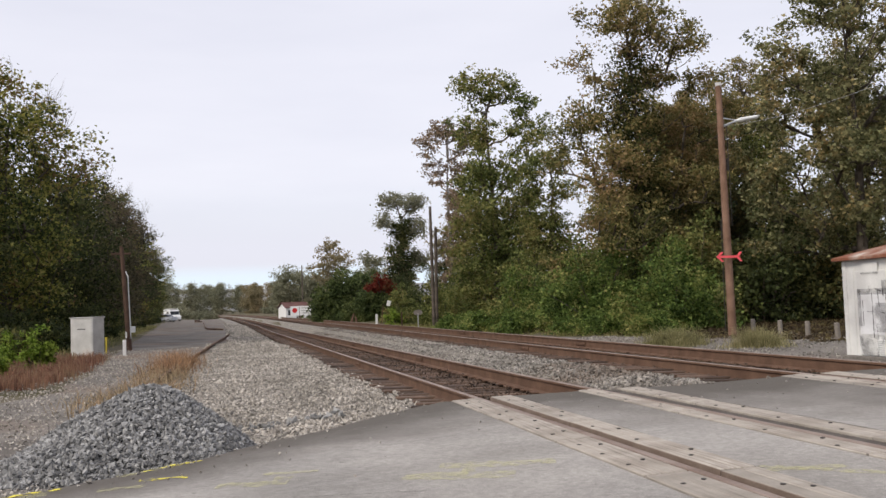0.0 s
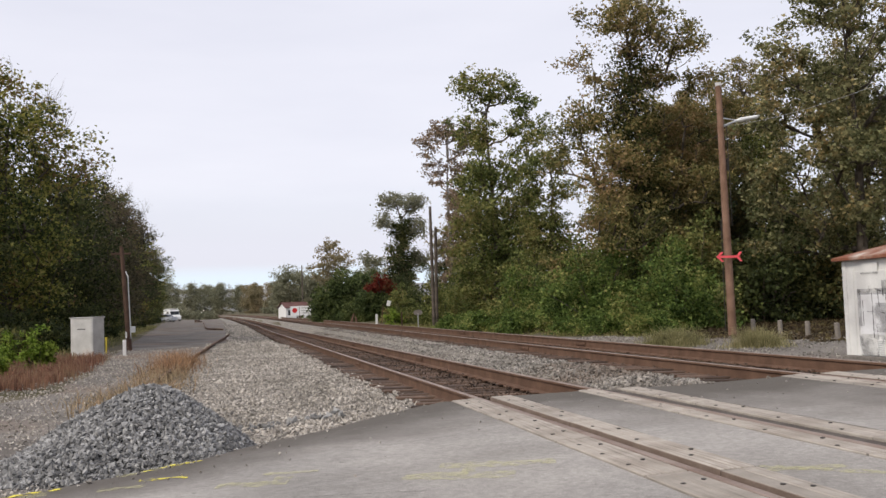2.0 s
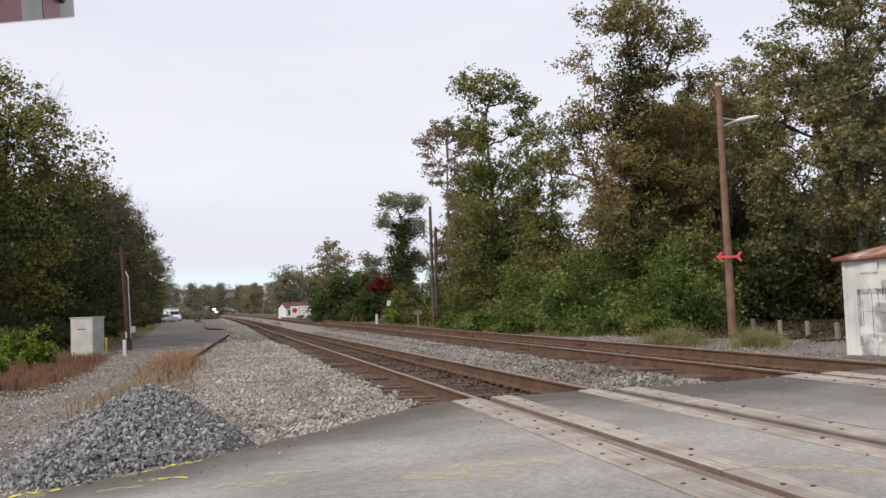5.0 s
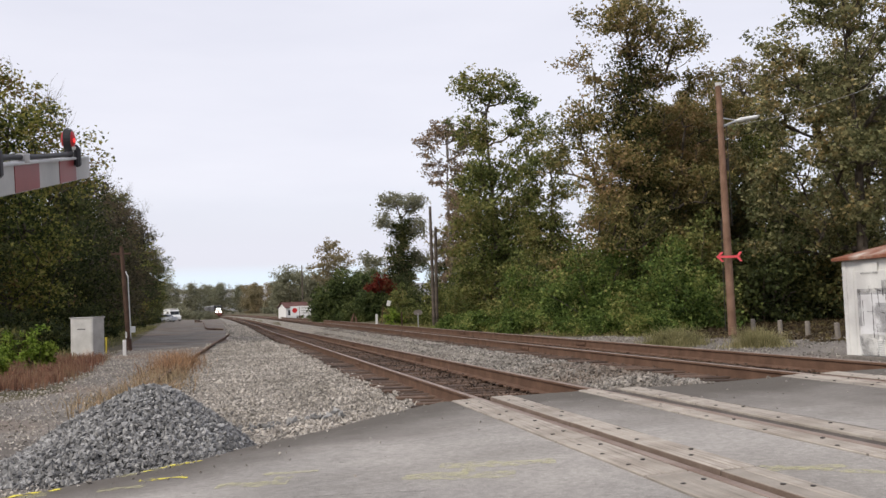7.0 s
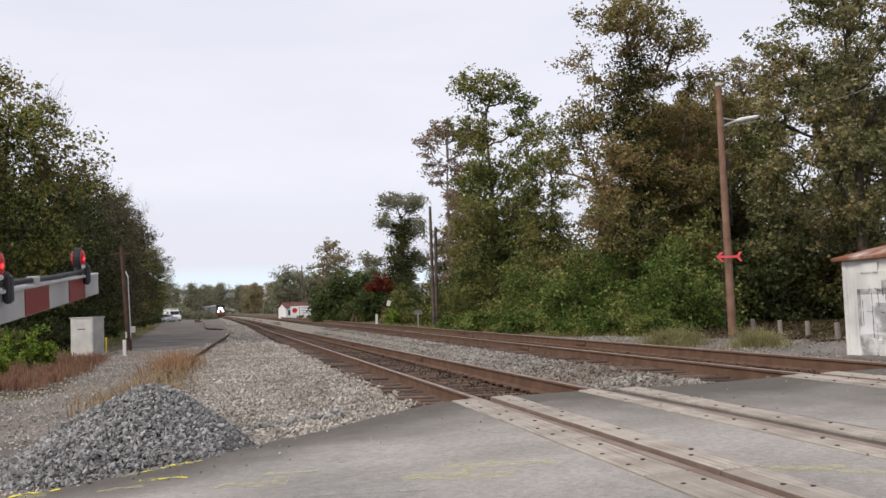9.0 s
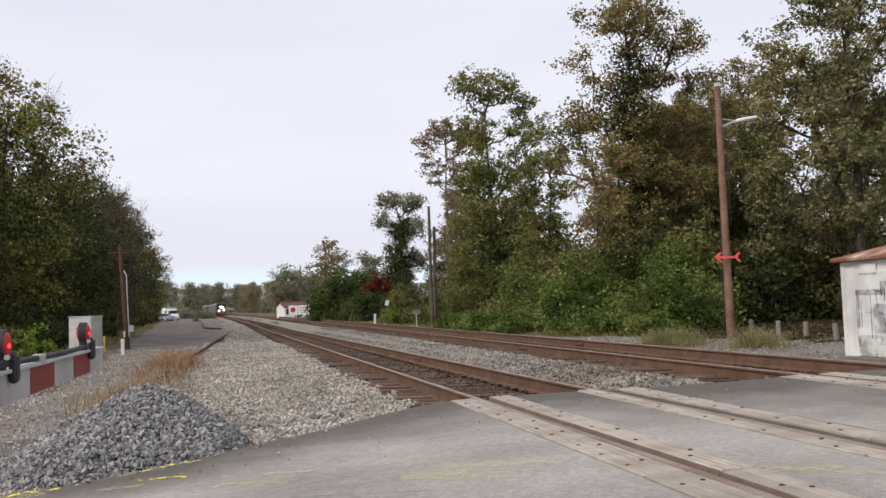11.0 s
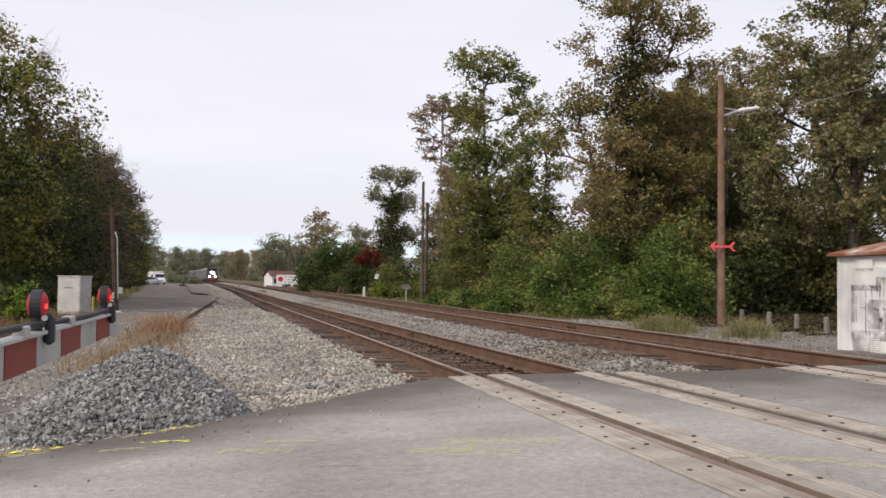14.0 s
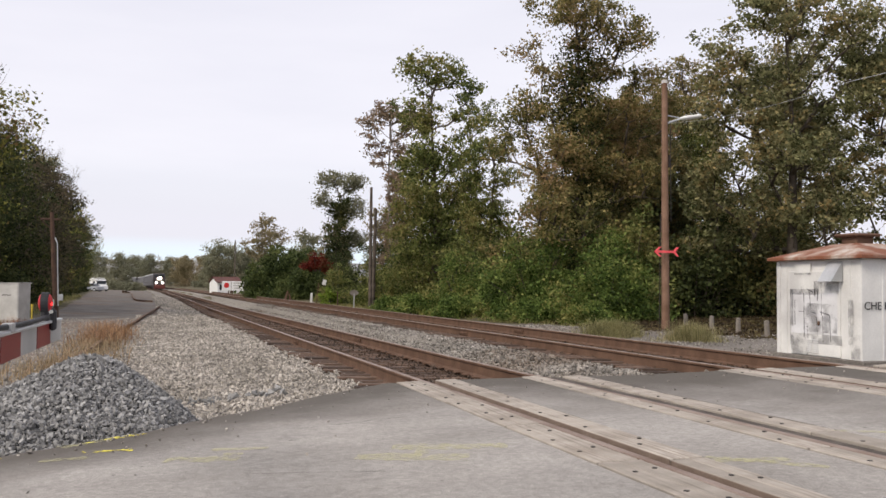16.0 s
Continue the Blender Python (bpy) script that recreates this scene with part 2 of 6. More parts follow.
M["lip"] = material("rust-stained steel edging", (0.15, 0.108, 0.085, 1), (0.21, 0.16, 0.13, 1), 3.0, rough=0.8, fine=50, bump=0.2)
wood_grain(M["panel"])
wood_grain(M["tie"], (2.0, 22.0, 22.0), 0.45)
M["dark"] = material("dark gap", (0.03, 0.025, 0.02, 1), (0.06, 0.045, 0.04, 1), 5.0, bump=0.2)
M["filler"] = material("dark groove filler", (0.075, 0.064, 0.056, 1), (0.12, 0.105, 0.093, 1), 4.0, fine=30, bump=0.4, spec=0.1)
M["iron"] = material("dark iron", (0.03, 0.026, 0.024, 1), (0.06, 0.05, 0.045, 1), 8.0, rough=0.6, metal=0.4)
M["bark"] = material("grey-brown bark", (0.06, 0.048, 0.038, 1), (0.13, 0.105, 0.085, 1), 3.0, fine=30, bump=1.0)
M["bark_pale"] = material("pale bark", (0.16, 0.14, 0.12, 1), (0.26, 0.23, 0.2, 1), 3.0, fine=30, bump=1.0)


# ---- mesh tools ----
def mesh_ob(name, verts, faces, mat, parent=None, label="", smooth=False):
    me = bpy.data.meshes.new(name)
    me.from_pydata([tuple(v) for v in verts], [], [tuple(f) for f in faces])
    me.update()
    for mm in (mat if isinstance(mat, (list, tuple)) else [mat]):
        me.materials.append(mm)
    if smooth:
        me.polygons.foreach_set("use_smooth", [True] * len(me.polygons))
    ob = new(name, me)
    if parent:
        ob.parent = parent
    return tagged(ob, label=label)


def part(name, bm, mat, parent=None, label=""):
    me = bpy.data.meshes.new(name)
    bm.to_mesh(me)
    bm.free()
    me.materials.append(mat)
    ob = new(name, me)
    if parent:
        ob.parent = parent
    return tagged(ob, label=label)


def box(bm, c, s, m=None, bev=0.0):
    """A box of size s round c, with bevelled edges."""
    g = bmesh.ops.create_cube(bm, size=1.0)
    mm = (m or Matrix()) @ Matrix.Translation(c) @ Matrix.Diagonal((*s, 1))
    bmesh.ops.transform(bm, matrix=mm, verts=g["verts"])
    if bev:
        es = list({e for v in g["verts"] for e in v.link_edges})
        bmesh.ops.bevel(bm, geom=es, offset=bev, segments=1, affect="EDGES")
    return bm


def rod(bm, a, b, r0, r1=None, n=10):
    """A tapered rod from a to b."""
    a, b = Vector(a), Vector(b)
    d = b - a
    m = Matrix.Translation((a + b) / 2) @ d.to_track_quat("Z", "Y").to_matrix().to_4x4()
    bmesh.ops.create_cone(bm, cap_ends=True, segments=n, radius1=r0, radius2=r0 if r1 is None else r1, depth=d.length, matrix=m)
    return bm


def B():
    return bmesh.new()


def thing(name, label, category, m=None, group="", kind=""):
    e = tagged(new(name), label, category, group, kind)
    e.matrix_basis = m or Matrix()
    return e


# ---- lie of the land ----
C1, C2 = 4.03, 8.25            # centre lines of the two tracks
HALF = 0.7525                  # half the distance between rail heads


def bend(y):
    """How far the tracks swing to the west in the distance."""
    s = 0.0
    if y > 45:
        s += 6.65e-5 * (y - 45) ** 2
    if y > 360:
        s += 4.5e-4 * (y - 360) ** 2
    return s


def rail_z(x, y):
    """Top of the rails: a slight fall across, and a sag in the first track."""
    z = 0.029 * (min(max(x, -6.0), 9.2) - C1)
    if x < 6.2:
        z -= 0.0048 * min(max(y - 8, 0), 52)
    return z


def lerp(x, xs, zs):
    return float(np.interp(x, xs, zs))


LX = [-400, -60, -14, -9, -3.0, -1.2, 0.6, 2.0, 2.6, 5.4, 6.0, 6.6, 7.0, 9.5, 10.3, 11.2, 14, 30, 60, 400]
LZ = [2.0, 1.2, 0.15, -0.30, -0.42, -0.40, -0.40, -0.30, -0.315, -0.29, -0.15, -0.125, -0.135, -0.13, -0.12, -0.08, 0.02, 0.3, 1.0, 3.0]


def land(x, y):
    """Height of the bare ground."""
    u = x + bend(y)
    z = lerp(u, LX, LZ)
    if 0.5 < u < 6.2:
        z -= 0.0048 * min(max(y - 8, 0), 52) * min(1.0, (u - 0.5) / 1.5)
    if y < 12:
        edge = road_edge(x)
        k = min(max((edge + 0.3 - y) / 0.8, 0.0), 1.0)
        flat = 0.029 * (min(max(x, -6.0), 9.2) - C1) - 0.06
        if x > 9.2:
            flat += -0.018 * (min(x, 16) - 9.2)
        z = z * (1 - k) + flat * k
    z += 0.02 * noise.noise((x * 0.7, y * 0.7, 3.1)) + 0.05 * noise.noise((x * 0.11, y * 0.11, 7.7)) * min(1, abs(u - 5) / 12)
    return z


EX = [-40, -6, -3.2, -1.45, -1.1, -0.08, 0.43, 1.06, 1.7, 2.26, 2.72, 3.4, 4.7, 5.9, 7.3, 9.2, 12, 40]
EY = [2.0, 6.6, 7.15, 7.45, 7.55, 8.27, 8.85, 9.32, 10.0, 10.55, 10.9, 10.95, 10.72, 10.3, 10.32, 9.9, 8.6, 3.0]


def road_edge(x):
    return lerp(x, EX, EY)


def sheet(name, xs, ys, zf, mat, keep=None):
    verts, faces, nx = [], [], len(xs)
    for y in ys:
        for x in xs:
            verts.append((x, y, zf(x, y)))
    for j in range(len(ys) - 1):
        for i in range(nx - 1):
            if keep and not keep((xs[i] + xs[i + 1]) / 2, (ys[j] + ys[j + 1]) / 2):
                continue
            a = j * nx + i
            faces.append((a, a + 1, a + nx + 1, a + nx))
    return mesh_ob(name, verts, faces, mat, smooth=True)


gx = [-2500, -1200, -600, -300, -150, -80, -50, -35, -25, -18] + list(np.arange(-14, 16.01, 0.4)) + [18, 21, 25, 32, 45, 70, 120, 250, 600, 1200, 2500]
gy = [-2500, -800, -300, -120, -60, -30, -18, -10] + list(np.arange(-6, 30, 0.5)) + list(np.arange(30, 80, 2.0)) + list(np.arange(80, 200, 8.0)) + list(np.arange(200, 640, 20.0)) + [700, 900, 1300, 1800, 2600]
ground = tagged(sheet("ground", gx, gy, land, M["ground"]), "brown dirt and patchy grass beside the railway", "ground", kind="structure")


# ---- asphalt crossing ----
def road_z(x, y):
    z = 0.029 * (min(max(x, -6.0), 9.2) - C1) + 0.0
    if x > 9.2:
        z -= 0.018 * (min(x, 16) - 9.2)
    return z + 0.006 * noise.noise((x * 1.3, y * 1.3, 0.5)) - 0.004


def asphalt_strip(name, x0, x1, label):
    """A slab of asphalt from x0 to x1, as far as the ragged edge of the road."""
    n = max(2, int((x1 - x0) / 0.15))
    xs = [x0 + (x1 - x0) * i / n for i in range(n + 1)]
    verts, faces, rows = [], [], 44
    for x in xs:
        e = road_edge(x) + 0.05 * noise.noise((x * 3.1, 0.2, 0.9)) + 0.025 * noise.noise((x * 11, 4.2, 0.9))
        for j in range(rows):
            y = e - 0.02 - (e + 14.0) * (j / (rows - 1)) ** 1.6
            verts.append((x, y, road_z(x, y)))
        verts.append((x, e + 0.16, road_z(x, e) - 0.21))
    r = rows + 1
    for i in range(n):
        for j in range(rows - 1):
            a = i * r + j
            faces.append((a, a + r, a + r + 1, a + 1)[::-1])
        a = i * r
        faces.append((a, a + r, a + r + rows, a + rows))
    ob = mesh_ob(name, verts, faces, M["asphalt"], smooth=False)
    away = ob.data.attributes.new("from_edge", "FLOAT", "POINT")
    away.data.foreach_set("value", [(road_edge(v[0]) - v[1]) / (0.95 + 0.38 * min(max(v[0], 0), 7)) for v in verts])
    return tagged(ob, label, "road", kind="structure")


# crossing timbers beside each rail: from the rail's centre line to the near edge, width, length, first joint back from the road's edge
TIMBERS = ((-HALF, -0.385, 0.330, 1.68, 2.0), (-HALF, 0.128, 0.262, 2.76, 2.70), (HALF, -0.285, 0.215, 2.70, 2.62), (HALF, 0.205, 0.260, 2.70, 1.9))
for x0, x1 in ((-40, C1 - HALF - 0.402), (C1 - HALF + 0.402, C1 + HALF - 0.299), (C1 + HALF + 0.478, C2 - HALF - 0.402), (C2 - HALF + 0.402, C2 + HALF - 0.299), (C2 + HALF + 0.478, 40)):
    asphalt_strip("road", x0, x1, "worn grey asphalt of the level crossing, cracked at its edge")

# ---- rails, ties and timbers ----
PROFILE = [(-0.07, -0.22), (0.07, -0.22), (0.07, -0.20), (0.012, -0.178), (0.010, -0.045), (0.036, -0.035), (0.036, -0.008), (0.028, 0.0), (-0.028, 0.0), (-0.036, -0.008), (-0.036, -0.035), (-0.010, -0.045), (-0.012, -0.178), (-0.07, -0.20)]


def rail_piece(c, side, ys, parent):
    verts, faces, n = [], [], len(PROFILE)
    for y in ys:
        x = c + side - bend(y)
        for px, pz in PROFILE:
            verts.append((x + px, y, rail_z(c, y) + 0.029 * side + pz))
    for j in range(len(ys) - 1):
        for i in range(n):
            a, b = j * n + i, j * n + (i + 1) % n
            faces.append((a, b, b + n, a + n))
    faces += [tuple(range(n))[::-1], tuple(range((len(ys) - 1) * n, len(ys) * n))]
    ob = mesh_ob("rail_length", verts, faces, [M["rail"], M["railtop"]], parent)
    for f in ob.data.polygons:
        if f.index < (len(ys) - 1) * n and f.index % n in (6, 7, 8):
            f.material_index = 1
    return ob


for c in (C1, C2):
    for side in (-HALF, HALF):
        line = thing("rail", "rusted steel running rail with a worn brown head", "rail", group="rails of the two main tracks")
        y = -14.0
        while y < 150:
            e = y + 11.9
            rail_piece(c, side, list(np.linspace(y, e - 0.006, 7)), line)
            if e > 10:
                bm = B()
                for s in (-1, 1):
                    box(bm, (c + side - bend(e) + s * 0.026, e, rail_z(c, e) + 0.029 * side - 0.105), (0.026, 0.62, 0.085), bev=0.006)
                for k in (-0.22, -0.08, 0.08, 0.22):
                    rod(bm, (c + side - bend(e) - 0.06, e + k, rail_z(c, e) + 0.029 * side - 0.105), (c + side - bend(e) + 0.06, e + k, rail_z(c, e) + 0.029 * side - 0.105), 0.014, n=6)
                part("joint_bar", bm, M["rail"], line)
            y = e
        rail_piece(c, side, list(np.arange(y, 360, 10.0)) + list(np.arange(360, 640, 8.0)), line)


def tie_mesh(name, l, w, h, mat, bev=0.012):
    bm = B()
    box(bm, (0, 0, 0), (l, w, h), bev=bev)
    me = bpy.data.meshes.new(name)
    bm.to_mesh(me)
    bm.free()
    me.materials.append(mat)
    return me


ties = [tie_mesh("tie", 2.55 + 0.05 * i, 0.20, 0.18, M["tie"]) for i in range(3)]
plate_me = tie_mesh("tie_plate", 0.28, 0.18, 0.02, M["rail"], bev=0.004)
rng = random.Random(5)
for c in (C1, C2):
    track = thing("track_bed", "row of brown weathered timber ties in ballast", "railway track", kind="structure")
    y, k = road_edge(c) + 0.35, 0
    far = []
    while y < 330:
        x = c - bend(y) + rng.uniform(-0.1, 0.1)
        z = rail_z(c, y) - 0.215 - 0.09 + rng.uniform(-0.02, 0.006)
        m = pose(x, y, z, rng.uniform(-1.5, 1.5), 1.66, rng.uniform(-2.2, 2.2))
        if k < 150:
            ob = new("tie", rng.choice(ties))
            ob.parent = track
            ob.matrix_basis = m
            if k < 70:
                for side in (-HALF, HALF):
                    pl_ = new("tie_plate", plate_me)
                    pl_.parent = track
                    pl_.matrix_basis = pose(c - bend(y) + side, y, rail_z(c, y) + 0.029 * side - 0.214, 0, 1.66, 0)
        else:
            far.append(m)
        y += 0.45 + rng.uniform(-0.03, 0.03)
        k += 1
    bm = B()
    for m in far:
        box(bm, (0, 0, 0), (2.6, 0.225, 0.18), m)
    tagged(part("far_ties", bm, M["tie"], track), kind="stuff")


# ---- trees and bushes ----
def tube(verts, faces, pts, radii, n=6):
    base = len(verts)
    for i, p in enumerate(pts):
        d = (pts[min(i + 1, len(pts) - 1)] - pts[max(i - 1, 0)]).normalized()
        q = d.to_track_quat("Z", "Y")
        for k in range(n):
            a = 2 * math.pi * k / n
            verts.append(p + q @ Vector((radii[i] * math.cos(a), radii[i] * math.sin(a), 0)))
    for i in range(len(pts) - 1):
        for k in range(n):
            a, b = base + i * n + k, base + i * n + (k + 1) % n
            faces.append((a, b, b + n, a + n))


def leaves_mesh(name, clumps, per, size, mat, rg, flat=0.62, corners=3):
    """Small bent leaves gathered on sprays round a list of clumps (centre, radius)."""
    n = len(clumps) * per
    cen = np.repeat(np.array([c for c, r in clumps]), per, axis=0)
    rad = np.repeat(np.array([r for c, r in clumps]), per)
    sprays = max(3, per // 9)
    d = rg.normal(size=(len(clumps), sprays, 3))
    d /= np.linalg.norm(d, axis=2)[:, :, None]
    d *= rg.uniform(0.2, 1.0, (len(clumps), sprays, 1)) ** 0.5
    pick = rg.integers(0, sprays, n)
    d = d[np.repeat(np.arange(len(clumps)), per), pick]
    p = cen + (d * rg.uniform(0.55, 1.0, n)[:, None] + rg.normal(0, 0.24, (n, 3))) * rad[:, None] * np.array([1, 1, flat])
    a = rg.normal(size=(n, 3))
    a[:, 2] = a[:, 2] * 0.6 - 0.35
    a /= np.linalg.norm(a, axis=1)[:, None]
    b = np.cross(a, rg.normal(size=(n, 3)))
    b /= np.linalg.norm(b, axis=1)[:, None]
    c = np.cross(a, b)
    s = (size * rg.uniform(0.55, 1.35, n))[:, None]
    v = np.empty((n, corners, 3))
    v[:, 0] = p - a * s * 0.5
    if corners == 4:
        v[:, 1] = p + b * s * 0.34 + c * s * 0.1
        v[:, 2] = p + a * s * 0.5
        v[:, 3] = p - b * s * 0.34 + c * s * 0.1
    else:
        v[:, 1] = p + a * s * 0.3 + b * s * 0.42
        v[:, 2] = p + a * s * 0.4 - b * s * 0.36
    me = bpy.data.meshes.new(name)
    me.vertices.add(n * corners)
    me.vertices.foreach_set("co", v.ravel())
    me.loops.add(n * corners)
    me.loops.foreach_set("vertex_index", np.arange(n * corners, dtype=np.int32))
    me.polygons.add(n)
    me.polygons.foreach_set("loop_start", np.arange(0, n * corners, corners, dtype=np.int32))
    me.update(calc_edges=True)
    me.shade_flat()
    me.materials.append(mat)
    return me


def crown_lobes(rr, h, r, base, top, count=13):
    """Masses of foliage up a trunk: (x, y, z, width, height) each."""
    out = []
    for i in range(count):
        q = (i + rr.random() * 0.6) / count
        az = i * 2.4 + rr.uniform(-0.4, 0.4)
        prof = (0.6 + 0.4 * min(1, q / 0.35)) * (1 - max(0, (q - 0.45) / 0.55) ** 1.8 * top)
        ln = r * prof * rr.uniform(0.45, 0.75)
        out.append((math.cos(az) * ln, math.sin(az) * ln, h * (base + (0.95 - base) * q), r * 0.56 * (0.55 + 0.45 * prof), r * 0.5 * (0.6 + 0.4 * prof)))
    return out


def tree(label, mat, seed, h=14.0, r=4.0, base=0.3, lean=(0, 0), clumps=200, per=90, leaf=0.14, clump=0.6, top=0.75, bark=None, ivy=None, trunk_r=None, group="", bare=0, lobes=None, corners=3, sides=5, twigs=True):
    """A tapered trunk, boughs and twigs that reach from it to every clump, and leaves on the clumps."""
    rr, rg = random.Random(seed), np.random.default_rng(seed)
    t = thing("tree", label, "tree", group=group)
    tr = trunk_r or h * 0.015
    tv, tf, pts = [], [], []
    for i in range(9):
        k = i / 8
        pts.append(Vector((lean[0] * k + 0.28 * math.sin(seed + k * 5) * k, lean[1] * k + 0.28 * math.cos(seed * 2 + k * 4) * k, h * 0.9 * k - 0.3)))
    tube(tv, tf, pts, [tr * (1.25 if i == 0 else 1 - 0.9 * i / 8) for i in range(9)], 8)
    lobes = [(l[0], rr.uniform(-0.6, 0.6) * r * 0.55, l[1], l[2], l[3]) if len(l) == 4 else l for l in (lobes or crown_lobes(rr, h, r, base, top))]
    size = [l[3] ** 2 * l[4] for l in lobes]
    ends = []
    for k in range(clumps):
        x, y, z, w, g = rr.choices(lobes, [q ** 0.75 for q in size])[0]
        d = Vector((rr.gauss(0, 1), rr.gauss(0, 1), rr.gauss(0, 1))).normalized() * rr.random() ** 0.45
        ends.append(Vector((x + d.x * w * 1.08, y + d.y * w * 1.25, z + d.z * g * 1.08)))
    ends.sort(key=lambda e: math.hypot(e.x, e.y) + 0.15 * e.z)
    nodes = [p.lerp(pts[i + 1], f) for i, p in enumerate(pts[:-1]) for f in (0.0, 0.5)]
    fixed = len(nodes)
    parent, load = [-1] * fixed, [0] * fixed
    for e in ends:
        arr = np.array([tuple(p) for p in nodes])
        dv = np.array(tuple(e)) - arr
        dist = np.linalg.norm(dv, axis=1)
        cost = dist + 1.6 * np.maximum(0, 0.45 * dist - dv[:, 2])
        j = int(np.argmin(cost))
        o = nodes[j]
        bow = Vector((rr.uniform(-0.12, 0.12), rr.uniform(-0.12, 0.12), -0.1)) * dist[j]
        chain = j
        for f in ((0.33, 0.67, 1.0) if dist[j] > 1.2 else (0.5, 1.0)):
            nodes.append(o.lerp(e, f) + bow * 4 * f * (1 - f))
            parent.append(chain)
            load.append(0)
            chain = len(nodes) - 1
        load[chain] = 1
    for k in range(len(nodes) - 1, fixed - 1, -1):
        load[parent[k]] += load[k]
    for k in range(fixed, len(nodes)):
        if load[k] < 2 and not twigs:
            continue
        a = parent[k]
        r1 = 0.011 * load[k] ** 0.52 * (h / 13) ** 0.5
        r0 = r1 if a < fixed else 0.011 * load[a] ** 0.5 * (h / 13) ** 0.5
        tube(tv, tf, [nodes[a], nodes[k]], [min(r0, tr * 0.7), min(r1, tr * 0.7)], sides if load[k] > 4 else 3)
    for i in range(bare):
        o = max(rr.sample(ends, 4), key=lambda e: e.z + 0.4 * math.hypot(e.x, e.y))
        for q in range(3):
            e = o + Vector((rr.uniform(-0.9, 0.9), rr.uniform(-0.9, 0.9), rr.uniform(0.4, 1.6)))
            tube(tv, tf, [o, e], [0.016, 0.005], 3)
            for w in range(4):
                g = o.lerp(e, rr.uniform(0.3, 1))
                tube(tv, tf, [g, g + Vector((rr.uniform(-0.5, 0.5), rr.uniform(-0.5, 0.5), rr.uniform(0.1, 0.7)))], [0.008, 0.003], 3)
    mesh_ob("trunk", tv, tf, bark or M["bark"], t, smooth=True)
    cr = new("crown", leaves_mesh("crown", [(tuple(e), clump * rr.uniform(0.6, 1.3)) for e in ends], per, leaf, mat, rg, corners=corners))
    cr.parent = t
    if ivy:
        iv = []
        for i in range(100):
            k = 0.02 + 0.95 * i / 100
            j = min(int(k * 8), 7)
            o = pts[j].lerp(pts[j + 1], k * 8 - j)
            w = 1.0 * (1.25 - 0.7 * k)
            iv.append((tuple(o + Vector((rr.uniform(-w, w), rr.uniform(-w, w), 0))), rr.uniform(0.45, 0.9)))
        ob = new("ivy", leaves_mesh("ivy", iv, per * 2, leaf * 0.9, ivy, rg, flat=0.9))
        ob.parent = t
    return t


def bush(label, mat, seed, size, n=40, per=60, leaf=0.15, clump=0.5, cat="bush", group=""):
    """A mound of leafy clumps on a few stems."""
    rr, rg = random.Random(seed), np.random.default_rng(seed)
    t = thing("bush", label, cat, group=group)
    sx, sy, sz = size
    cl, tv, tf = [], [], []
    for i in range(n):
        az, el = rr.uniform(0, 2 * math.pi), math.asin(rr.uniform(0.0, 1.0))
        k = rr.uniform(0.55, 1.0)
        wob = 0.8 + 0.55 * noise.noise((math.cos(az) * 2.0 + seed, math.sin(az) * 2.0, el * 2.0))
        p = Vector((math.cos(az) * math.cos(el) * sx * k * wob, math.sin(az) * math.cos(el) * sy * k * wob, math.sin(el) * sz * k * wob))
        p.z = max(p.z, clump * 0.3)
        cl.append((tuple(p), clump * rr.uniform(0.6, 1.3)))
        if i % 3 == 0:
            o = Vector((p.x * 0.2, p.y * 0.2, -0.1))
            tube(tv, tf, [o, (o + p) / 2 + Vector((0, 0, sz * 0.1)), p], [0.035, 0.025, 0.008], 4)
    mesh_ob("stem_base", tv, tf, M["bark"], t, smooth=True)
    ob = new("foliage", leaves_mesh("foliage", cl, per, leaf, mat, rg, flat=0.75))
    ob.parent = t
    return t


def put(t, x, y, rz=0, dz=0.0):
    t.matrix_basis = pose(x, y, land(x, y) + dz, 0, 0, rz)
    return t


def again(t, x, y, rz, s=1.0):
    """The same kind of tree once more, somewhat larger or smaller."""
    c = copy_thing(t, pose(x, y, land(x, y), 0, 0, rz))
    c.scale = (s, s, s * (0.95 + 0.1 * ((x * 7.3) % 1)))
    return c


